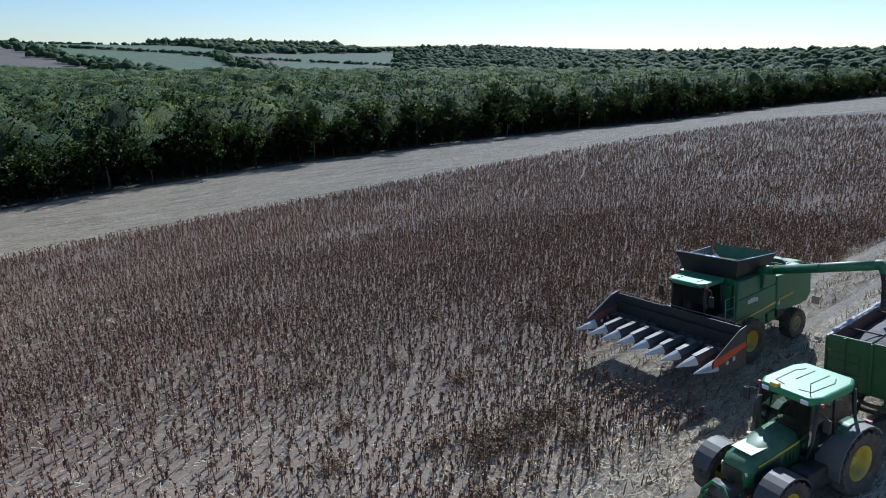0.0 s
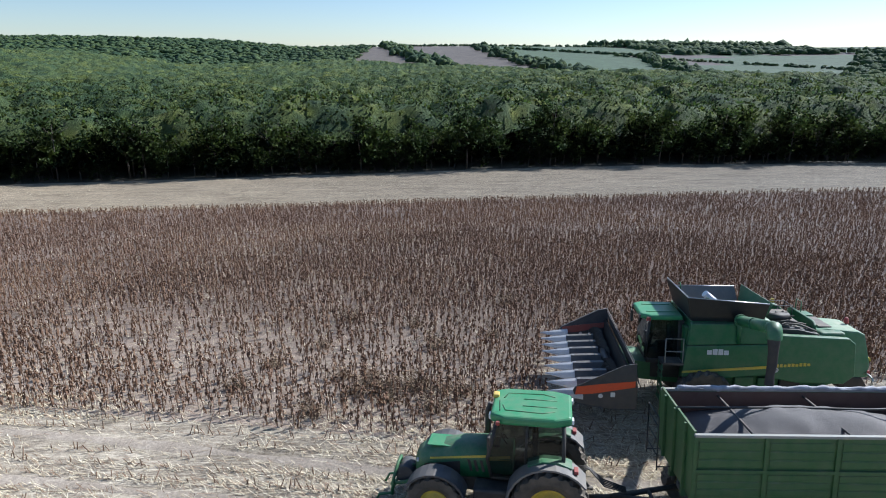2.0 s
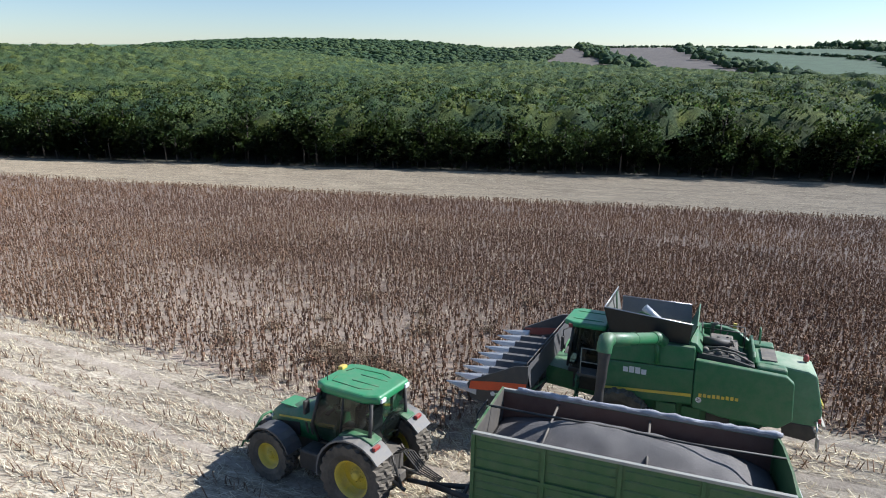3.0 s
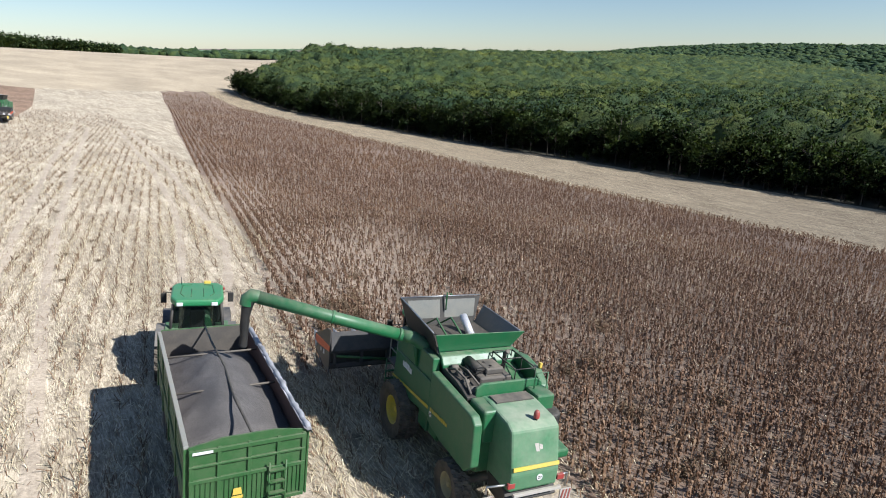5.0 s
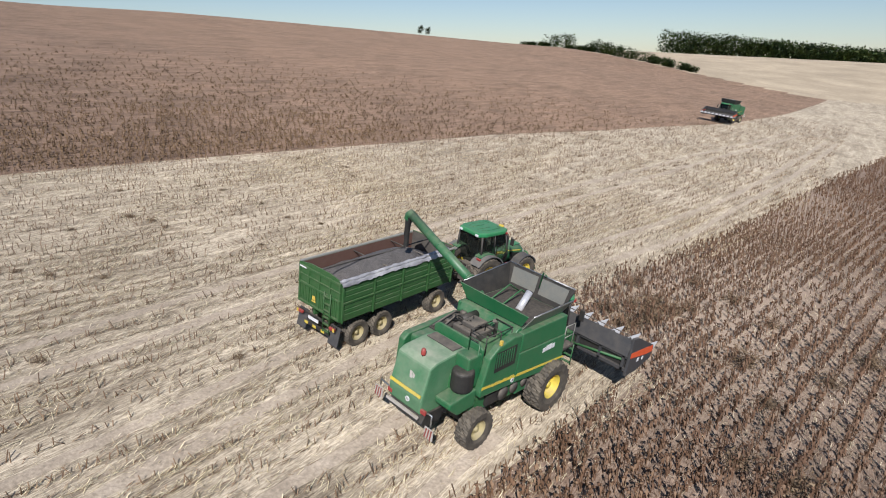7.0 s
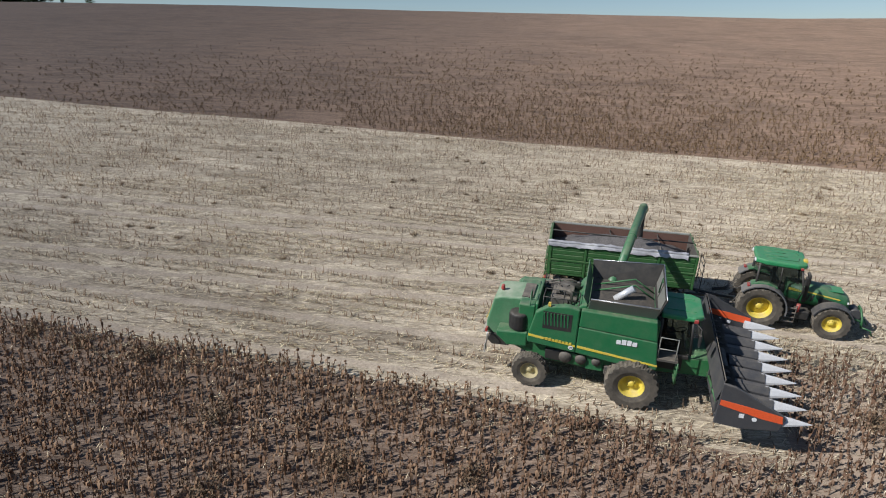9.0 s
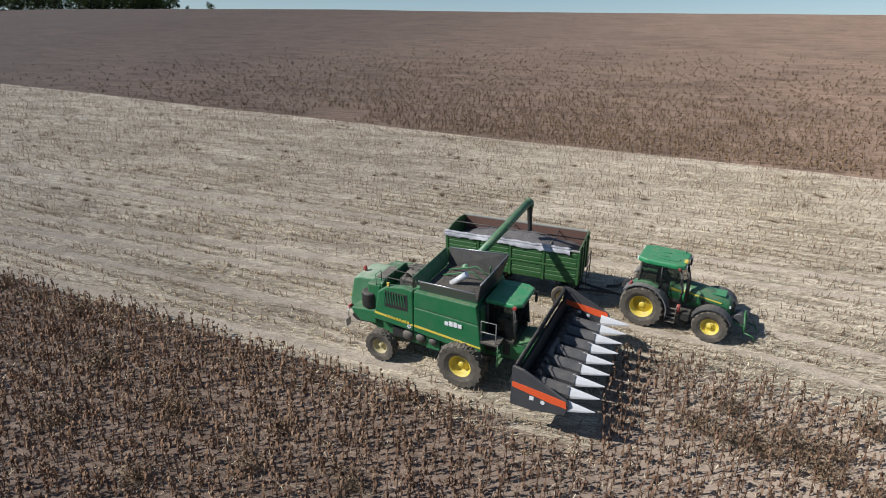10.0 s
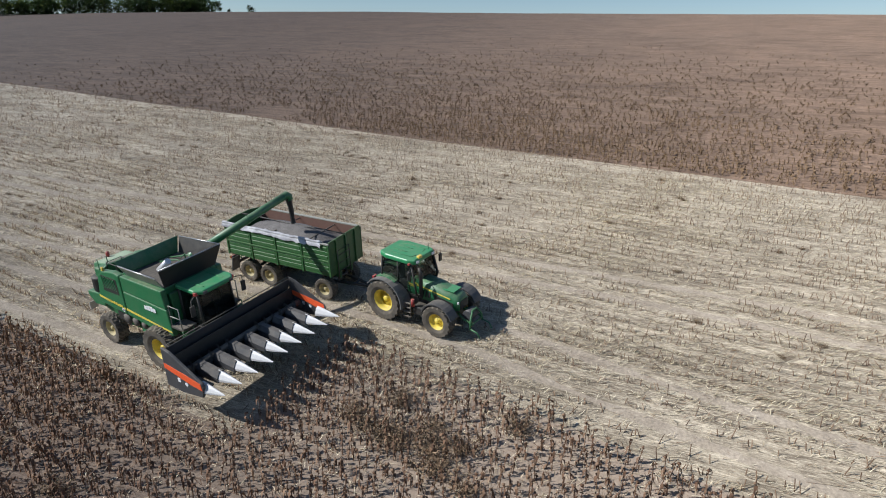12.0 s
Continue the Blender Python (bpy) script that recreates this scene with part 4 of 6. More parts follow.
    for s in (1, -1):
        part("side_grille", plate(B(), [(s * 0.47, 2.3, 1.2), (s * 0.44, 3.25, 1.12), (s * 0.45, 3.25, 1.42), (s * 0.495, 2.3, 1.6)], 0.012 * s), BLACK, hood)
        part("stripe", plate(B(), [(s * 0.495, 1.0, 1.83), (s * 0.445, 3.1, 1.56), (s * 0.44, 3.1, 1.61), (s * 0.49, 1.0, 1.9)], 0.012 * s), YELLOW, hood)
        for k in range(3):
            y = 1.65 + 0.16 * k
            part("cooling_slot", plate(B(), [(s * 0.492, y, 1.35), (s * 0.49, y + 0.07, 1.35), (s * 0.492, y + 0.14, 1.66), (s * 0.494, y + 0.07, 1.66)], 0.01 * s), BLACK, hood)
        part("headlamp", box(B(), s * 0.3 - 0.08, s * 0.3 + 0.08, 3.42, 3.48, 1.4, 1.5, 0.01), WHITE, hood)
    part("fuel_tank", box(B(), -1.0, -0.42, 0.95, 1.9, 0.6, 1.15, 0.06), BLACK, c)
    part("tool_box", box(B(), 0.45, 0.95, 1.45, 2.0, 0.6, 1.0, 0.05), BLACK, c)
    ladder("step_ladder", c, IRON, 0, 0.42, 0, 0.42, 1.3, 4).matrix_basis = pose(1.08, 1.02, 0, 0, 0, 90)
    part("extinguisher", tube(B(), [(1.0, 1.5, 1.0), (1.0, 1.5, 1.35)], 0.08, 10), RED, c)
    # cab
    standing = {o.name for o in c.children}
    cab = part("cab", loft(B(), [[(-0.62, -0.55, 1.3), (0.62, -0.55, 1.3), (0.66, 1.05, 1.3), (-0.66, 1.05, 1.3)], [(-0.84, -0.72, 1.9), (0.84, -0.72, 1.9), (0.84, 1.12, 1.9), (-0.84, 1.12, 1.9)],
                                 [(-0.76, -0.72, 2.82), (0.76, -0.72, 2.82), (0.78, 0.9, 2.82), (-0.78, 0.9, 2.82)]]), GLASS, c, "dark tinted glass cab")
    cab.visible_shadow = False
    for x in (-1, 1):
        part("cab_post", tube(B(), [(x * 0.64, 1.06, 1.3), (x * 0.85, 1.13, 1.9), (x * 0.79, 0.91, 2.85)], 0.045, 6), BLACK, c)
        part("cab_post", tube(B(), [(x * 0.85, 0.2, 1.85), (x * 0.78, 0.15, 2.85)], 0.03, 6), BLACK, c)
        part("cab_post", tube(B(), [(x * 0.63, -0.56, 1.3), (x * 0.85, -0.73, 1.9), (x * 0.77, -0.73, 2.85)], 0.05, 6), BLACK, c)
        bm = B()
        tube(bm, [(x * 0.8, 0.95, 2.7), (x * 1.15, 1.05, 2.72), (x * 1.15, 1.05, 2.35)], 0.018, 6)
        part("mirror_arm", bm, BLACK, c)
        part("mirror", box(B(), x * 1.15 - 0.1, x * 1.15 + 0.1, 1.02, 1.1, 2.3, 2.68, 0.03), BLACK, c)
    part("cab_floor", box(B(), -0.6, 0.6, -0.5, 1.1, 1.2, 1.34, 0.02), BLACK, c)
    part("seat", box(box(B(), -0.28, 0.28, 0.0, 0.5, 1.45, 1.8, 0.06), -0.25, 0.25, -0.1, 0.06, 1.75, 2.45, 0.06), SEAT, c)
    part("dashboard", box(B(), -0.3, 0.3, 0.85, 1.02, 1.35, 2.05, 0.05), BLACK, c)
    bm = B()
    tube(bm, [(0.18 * math.cos(k * math.pi / 6), 0.72 + 0.1 * math.sin(k * math.pi / 6), 2.1 + 0.14 * math.sin(k * math.pi / 6)) for k in range(13)], 0.018, 6)
    part("steering_wheel", bm, BLACK, c)
    roof = part("cab_roof", prism(B(), "z", [(-0.68, -0.92), (0.68, -0.92), (0.86, -0.5), (0.86, 0.75), (0.7, 1.08), (-0.7, 1.08), (-0.86, 0.75), (-0.86, -0.5)], 2.82, 3.06, 0.08, 3), ROOF_GREEN, c)
    for s in (-1, 1):
        bm = B()
        tube(bm, [(s * 0.2, 0.8, 3.058), (s * 0.5, 0.72, 3.058), (s * 0.55, -0.2, 3.058), (s * 0.42, -0.5, 3.058)], 0.02, 6)
        tube(bm, [(s * 0.2, 0.3, 3.058), (s * 0.2, -0.55, 3.058)], 0.018, 6)
        part("roof_groove", bm, GREEN_IN, roof)
        part("front_work_lamp", box(B(), s * 0.55 - 0.1, s * 0.55 + 0.1, 1.04, 1.12, 2.86, 2.98, 0.02), WHITE, roof)
        part("rear_work_lamp", box(B(), s * 0.55 - 0.1, s * 0.55 + 0.1, -0.96, -0.88, 2.86, 2.98, 0.02), WHITE, roof)
        part("clearance_lamp", box(B(), s * 0.88 - 0.05, s * 0.88 + 0.05, 0.82, 0.92, 2.84, 2.94, 0.02), RED, roof)
    part("beacon", box(B(), 0.2, 0.44, 0.94, 1.1, 3.02, 3.14, 0.03), AMBER, c, "amber warning lamp")
    bm = B()
    tube(bm, [(0.62, 1.28, 1.3), (0.62, 1.28, 2.5), (0.62, 1.2, 2.7)], [0.09, 0.08, 0.06], 10)
    part("exhaust_pipe", bm, BLACK, c)
    bm = B()
    tube(bm, [(-0.55, 0.85, 3.0), (-0.55, 0.85, 3.35)], 0.012, 5)
    part("aerial", bm, BLACK, c)
    # the cab stands ahead of the rear axle
    for o in [o for o in c.children if o.name not in standing]:
        o.matrix_basis = Matrix.Translation((0, 0.42, 0.04)) @ o.matrix_basis
    # front linkage with a weight drum and a bent green guard
    bm = B()
    for s in (-1, 1):
        tube(bm, [(s * 0.3, 3.4, 0.95), (s * 0.38, 3.75, 0.8), (s * 0.4, 4.2, 0.7)], 0.05, 8)
    tube(bm, [(0, 3.45, 1.05), (0, 4.05, 1.1)], 0.04, 8)
    part("front_linkage", bm, GREEN_IN, c)
    bm = B()
    tube(bm, [(-0.28, 3.85, 0.92), (0.28, 3.85, 0.92)], 0.24, 16)
    part("front_weight", bm, GREY, c)
    bm = B()
    tube(bm, [(-0.5, 4.15, 0.45), (-0.42, 4.12, 0.85), (-0.16, 4.05, 1.2), (0.16, 4.05, 1.2), (0.42, 4.12, 0.85), (0.5, 4.15, 0.45)], 0.045, 8)
    tube(bm, [(-0.46, 4.13, 0.62), (0.46, 4.13, 0.62)], 0.04, 8)
    for s in (-1, 1):
        tube(bm, [(s * 0.5, 4.15, 0.5), (s * 0.5, 4.5, 0.42), (s * 0.48, 4.62, 0.2)], 0.035, 6)
    part("front_hitch_frame", bm, GREEN_IN, c)
    bm = B()
    for s in (-1, 1):
        tube(bm, [(s * 0.3, -0.5, 0.7), (s * 0.42, -1.1, 0.6)], 0.05, 8)
        tube(bm, [(s * 0.25, -0.55, 1.4), (s * 0.42, -1.0, 0.65)], 0.035, 8)
    box(bm, -0.2, 0.2, -0.75, -0.5, 0.5, 0.75, 0.02)
    part("rear_linkage", bm, IRON, c)
    bm = B()
    for k in range(5):
        x = -0.2 + 0.1 * k
        tube(bm, [(x, -0.6, 1.35), (x * 1.3, -0.95, 1.55 - 0.06 * k), (x * 0.8, -1.35, 1.05), (x * 0.6, -1.9, 0.9)], 0.018, 6)
    part("hydraulic_hose", bm, BLACK, c)
    return c


# ---- grain trailer ----
def trailer(m):
    c = thing("grain_trailer", m, "green three-axle grain trailer heaped with dark sunflower seed", "trailer")
    W, L0, L1, Z0, Z1 = 1.22, -3.3, 3.08, 1.5, 3.02
    part("floor", box(B(), -W, W, L0, L1, Z0 - 0.1, Z0, 0.01), TRAILER_GREEN, c)
    for s in (1, -1):
        x = s * W
        w = part("side_wall", box(B(), min(x, x + s * 0.05), max(x, x + s * 0.05), L0, L1, Z0 - 0.05, Z1), TRAILER_GREEN, c)
        for row, (za, zb) in enumerate(((Z0 + 0.04, Z0 + 0.62), (Z0 + 0.76, Z0 + 1.42))):
            for k in range(4):
                bm = B()
                ya, yb = L0 + 0.1 + k * 1.59, L0 + 1.5 + k * 1.59
                n = 3
                for i in range(n):
                    z = za + (zb - za) * i / n
                    e = x + s * 0.05
                    prism(bm, "y", [(e, z + 0.01), (e + s * 0.016, z + 0.03), (e + s * 0.016, z + (zb - za) / n - 0.03), (e, z + (zb - za) / n - 0.01)], ya, yb)
                part("ribbed_board", bm, TRAILER_GREEN, w)
        for k in range(5):
            y = L0 + 0.02 + k * (L1 - L0 - 0.04) / 4
            part("wall_post", box(B(), min(x + s * 0.05, x + s * 0.095), max(x + s * 0.05, x + s * 0.095), y - 0.045, y + 0.045, Z0 - 0.1, Z1 + 0.01, 0.01), TRAILER_GREEN, w)
        part("middle_rail", box(B(), min(x + s * 0.05, x + s * 0.1), max(x + s * 0.05, x + s * 0.1), L0, L1, Z0 + 0.65, Z0 + 0.73, 0.008), TRAILER_GREEN, w)
        part("top_rail", box(B(), min(x - s * 0.01, x + s * 0.09), max(x - s * 0.01, x + s * 0.09), L0, L1, Z1, Z1 + 0.07, 0.01), RAIL, w, "pale dusty top rail")
        part("inner_lining", box(B(), min(x - s * 0.012, x), max(x - s * 0.012, x), L0 + 0.05, L1 - 0.05, Z0, Z1 - 0.01), RUST, w)
    fw = part("front_wall", box(B(), -W, W, L1 - 0.05, L1 + 0.0, Z0 - 0.05, Z1 + 0.12), TRAILER_GREEN, c)
    part("inner_lining", box(B(), -W + 0.02, W - 0.02, L1 - 0.062, L1 - 0.05, Z0, Z1 + 0.1), IRON, fw)
    for x in (-0.75, 0, 0.75):
        part("wall_post", box(B(), x - 0.04, x + 0.04, L1, L1 + 0.07, Z0 - 0.1, Z1 + 0.1, 0.01), TRAILER_GREEN, fw)
    bm = B()
    tube(bm, [(0.2, L1 + 0.35, 1.3), (0.2, L1 + 0.35, 2.75), (1.1, L1 + 0.35, 2.75), (1.1, L1 + 0.35, 1.3)], 0.02, 6)
    for z in (1.7, 2.1, 2.5):
        tube(bm, [(0.2, L1 + 0.35, z), (1.1, L1 + 0.35, z)], 0.016, 6)
    for x in (0.2, 1.1):
        tube(bm, [(x, L1 + 0.35, 1.4), (x, L1, 1.4)], 0.018, 6)
    part("front_ladder", bm, BLACK, c)
    # tailgate
    g = part("tailgate", prism(B(), "y", [(-W, Z0 - 0.08), (W, Z0 - 0.08), (W, Z1 + 0.04), (0.55, Z1 + 0.16), (-0.55, Z1 + 0.16), (-W, Z1 + 0.04)], L0 - 0.05, L0), TRAILER_GREEN, c, "green ribbed tailgate")
    for z, h in ((Z0 - 0.06, 0.09), (Z0 + 0.72, 0.09), (Z1 - 0.12, 0.1), (Z1 - 0.42, 0.05)):
        part("gate_rail", box(B(), -W, W, L0 - 0.11, L0 - 0.05, z, z + h, 0.01), TRAILER_GREEN, g)
    for x in (-1.17, -0.62, 0.0, 0.62, 1.17):
        part("gate_post", box(B(), x - 0.04, x + 0.04, L0 - 0.1, L0 - 0.05, Z0 - 0.06, Z1, 0.008), TRAILER_GREEN, g)
    for k in range(4):
        for i in range(5):
            x = -1.1 + 0.58 * k + 0.02 + 0.1 * i
            part("gate_rib", box(B(), x, x + 0.05, L0 - 0.075, L0 - 0.05, Z0 + 0.06, Z0 + 0.7), TRAILER_GREEN, g)
    bm = B()
    box(bm, -0.36, -0.12, L0 - 0.118, L0 - 0.112, Z0 + 0.2, Z0 + 0.27)
    prism(bm, "y", [(-0.34, Z0 + 0.3), (-0.14, Z0 + 0.3), (-0.16, Z0 + 0.46), (-0.32, Z0 + 0.46)], L0 - 0.12, L0 - 0.112)
    part("maker_badge", bm, AMBER, g, "plain yellow badge")
    part("dusty_plate", box(B(), -1.15, -0.75, L0 - 0.125, L0 - 0.115, Z1 - 0.1, Z1 - 0.04), WHITE, g)
    ladder("gate_ladder", g, TRAILER_GREEN, 0.42, 0.78, L0 - 0.16, Z0 - 0.75, Z0 + 0.95, 6)
    # chassis
    bm = B()
    for x in (-0.45, 0.45):
        box(bm, x - 0.06, x + 0.06, L0 + 0.1, L1 - 0.05, 1.02, 1.4, 0.01)
    for y in (-2.6, -1.4, 0.2, 1.6):
        box(bm, -0.95, 0.95, y - 0.05, y + 0.05, 1.27, 1.4)
    part("chassis", bm, TRAILER_GREEN, c)
    for y in (-2.25, -0.95, 2.45):
        bm = B()
        tube(bm, [(-0.85, y, 0.56), (0.85, y, 0.56)], 0.07, 8)
        for x in (-0.5, 0.5):
            prism(bm, "x", [(y - 0.5, 0.92), (y - 0.25, 0.72), (y + 0.25, 0.72), (y + 0.5, 0.92), (y + 0.25, 0.66), (y - 0.25, 0.66)], x - 0.04, x + 0.04)
            box(bm, x - 0.04, x + 0.04, y - 0.48, y - 0.42, 0.85, 1.05)
            box(bm, x - 0.04, x + 0.04, y + 0.42, y + 0.48, 0.85, 1.05)
        part("axle", bm, IRON, c)
        for s in (1, -1):
            wheel(c, "wheel", s * 0.95, y, 0.56, 0.56, 0.44, 0.3, s, 22, "dust-covered cream steel wheel rim", mat=RIM)
    bm = B()
    lathe(bm, [(0.95, 0.4), (0.95, 0.5), (1.04, 0.5), (1.04, 0.4)], 22, closed=True)
    part("turntable", bm, IRON, c, "", pose(0, 2.45, 0, 0, -90, 0))
    bm = B()
    tube(bm, [(-0.45, 2.5, 0.75), (0, 4.6, 0.66)], 0.07, 8)
    tube(bm, [(0.45, 2.5, 0.75), (0, 4.6, 0.66)], 0.07, 8)
    tube(bm, [(-0.24, 3.6, 0.71), (0.24, 3.6, 0.71)], 0.05, 8)
    tube(bm, [(0, 4.6, 0.66), (0.03, 5.2, 0.62)], 0.06, 8)
    part("drawbar", bm, BLACK, c)
    # rear lamps, mudguards and bumper
    part("bumper", box(B(), -0.75, 0.75, L0 - 0.12, L0 - 0.03, 0.62, 0.76, 0.01), BLACK, c)
    for k in range(6):
        x = -0.72 + 0.25 * k
        if k % 2 == 0:
            part("bumper_mark", box(B(), x, x + 0.2, L0 - 0.128, L0 - 0.12, 0.63, 0.75), YELLOW, c, "yellow reflective mark")
    part("rear_plate", box(B(), -0.55, 0.05, L0 - 0.1, L0 - 0.06, 0.88, 1.0, 0.005), WHITE, c, "blank white plate")
    part("lamp_bar", box(B(), -1.1, 1.1, L0 - 0.1, L0 - 0.04, 1.05, 1.15, 0.01), BLACK, c)
    for s in (1, -1):
        part("mudguard", plate(B(), [(s * 0.95 - 0.27, L0 + 0.05, 1.12), (s * 0.95 + 0.27, L0 + 0.05, 1.12), (s * 0.95 + 0.27, L0 - 0.12, 0.35), (s * 0.95 - 0.27, L0 - 0.12, 0.35)], 0.03), GREY, c)
        tl = part("tail_lamp", box(B(), s * 0.95 - 0.15, s * 0.95 + 0.15, L0 - 0.2, L0 - 0.1, 1.0, 1.12, 0.02), RED, c)
        part("indicator", box(B(), s * 1.08 - 0.05, s * 1.08 + 0.05, L0 - 0.21, L0 - 0.195, 1.0, 1.14), AMBER, tl)
    # bars across the box and the rolled sheet along the right side
    for y in (-0.6, 1.6):
        part("cross_bar", tube(B(), [(-W, y, Z1 - 0.12), (W, y, Z1 - 0.12)], 0.03, 8), IRON, c)
    part("ridge_strap", tube(B(), [(0.05, L0, Z1 + 0.14), (0.0, -1.5, Z1 + 0.1), (0.08, 0.2, Z1 + 0.1), (0.0, 1.8, Z1 + 0.12), (0, L1, Z1 + 0.12)], 0.03, 6), BLACK, c, "black tarpaulin strap over the load")
    bm = B()
    rng, n = random.Random(5), 40
    path = [(W + 0.03 + rng.uniform(-0.015, 0.02), L0 - 0.12 + (L1 - L0 - 0.3) * k / n, Z1 + 0.08 + rng.uniform(-0.015, 0.02)) for k in range(n + 1)]
    tube(bm, path, [0.065 + rng.uniform(-0.015, 0.02) for _ in path], 9)
    sheet = [[(W - 0.05, p[1], Z1 + 0.1), (W + 0.11 + rng.uniform(-0.02, 0.03), p[1], Z1 + 0.04), (W + 0.125 + rng.uniform(-0.02, 0.04), p[1], Z1 - 0.1 + rng.uniform(-0.06, 0.05))] for p in path]
    vs = [[bm.verts.new(q) for q in r] for r in sheet]
    for a, b in zip(vs, vs[1:]):
        for k in range(2):
            bm.faces.new((a[k], a[k + 1], b[k + 1], b[k])).smooth = True
    part("rolled_tarpaulin", bm, TARP, c, "crumpled grey tarpaulin rolled along the side")
    return c


def seed_heap(m):
    nx, ny = 26, 60
    v = []
    for j in range(ny):
        for i in range(nx):
            x, y = -1.19 + 2.38 * i / (nx - 1), -3.24 + 6.24 * j / (ny - 1)
            hump = 0.62 * math.exp(-((y + 1.2) / 1.7) ** 2 - (x / 1.0) ** 2) + 0.6 * math.exp(-((y - 1.0) / 1.5) ** 2 - (x / 0.95) ** 2)
            v.append((x, y, 2.4 + hump * 0.95 + 0.05 * noise.noise((x * 2, y * 2, 0)) - 0.25 * max(0, abs(y) - 2.4)))
    f = [(j * nx + i, j * nx + i + 1, (j + 1) * nx + i + 1, (j + 1) * nx + i) for j in range(ny - 1) for i in range(nx - 1)]
    k = len(v)
    v += [(x, y, 1.502) for x, y in ((-1.19, -3.24), (1.19, -3.24), (1.19, 3.0), (-1.19, 3.0))]
    me = bpy.data.meshes.new("seed_heap")
    ring = [i for i in range(nx)] + [j * nx + nx - 1 for j in range(1, ny)] + [(ny - 1) * nx + i for i in range(nx - 2, -1, -1)] + [j * nx for j in range(ny - 2, 0, -1)]
    me.from_pydata(v, [], f + [(k + 3, k + 2, k + 1, k)] + [(k, k + 1) + tuple(ring[:nx][::-1]), (k + 1, k + 2) + tuple(ring[nx - 1:nx + ny - 1][::-1]),
                   (k + 2, k + 3) + tuple(ring[nx + ny - 2:2 * nx + ny - 2][::-1]), (k + 3, k) + tuple((ring[2 * nx + ny - 3:] + [0])[::-1])])
    me.materials.append(SEEDS)
    for p in me.polygons[: len(f)]:
        p.use_smooth = True
    ob = new("seed_heap", me)
    ob.matrix_world = m
    return tagged(ob, "heaped grey-black sunflower seed filling the trailer", "seed heap", kind="stuff")


TRAILER_AT = on_slope(-7.16, 0.74, -5.1)
harvester = combine(on_slope(-0.39, 0.26, -8.9))
tractor(on_slope(-6.45, 6.83, -13.1))
trailer(TRAILER_AT)
seed_heap(TRAILER_AT)


def far_combine():
    """The second harvester, working along the upper crop far down the field."""
    ob = copy_thing(harvester, on_slope(-15.0, 112.0, 168.0))
    ob.name = "combine_harvester"
    for o in list(ob.children_recursive):
        if o.name.split(".")[0] in ("unloading_auger", "spout", "spout_hood", "auger_elbow", "auger_support"):
            bpy.data.objects.remove(o)
    tagged(ob, "green combine harvester cutting dusty crop far down the slope", "combine harvester")


far_combine()


# ---- crop, straw and stubble ----
RNG = np.random.default_rng(11)
ROW_DIR = np.array([math.sin(radians(9)), math.cos(radians(9))])
ROW_SIDE = np.array([ROW_DIR[1], -ROW_DIR[0]])


def scatter(x0, x1, y0, y1, row, step, jitter=0.06):
    """Points in straight drilled rows over a stretch of the plan."""
    u = np.arange(-1200, 1200) * row
    v = np.arange(-2400, 2400) * step
    c = np.array([(x0 + x1) / 2, (y0 + y1) / 2])
    base = np.array([0.0, 0.0])
    cu, cv = c @ ROW_SIDE, c @ ROW_DIR
    ru, rv = (x1 - x0) / 2 + 0.17 * (y1 - y0), (y1 - y0) / 2 + 0.17 * (x1 - x0)
    u, v = u[abs(u - cu) < ru], v[abs(v - cv) < rv]
    U, V = np.meshgrid(u, v, indexing="ij")
    U = U + RNG.normal(0, jitter * 0.6, U.shape)
    V = V + RNG.uniform(-step * 0.5, step * 0.5, V.shape)
    P = base + U[..., None] * ROW_SIDE + V[..., None] * ROW_DIR
    P = P.reshape(-1, 2)
    return P[(P[:, 0] > x0) & (P[:, 0] < x1) & (P[:, 1] > y0) & (P[:, 1] < y1)]


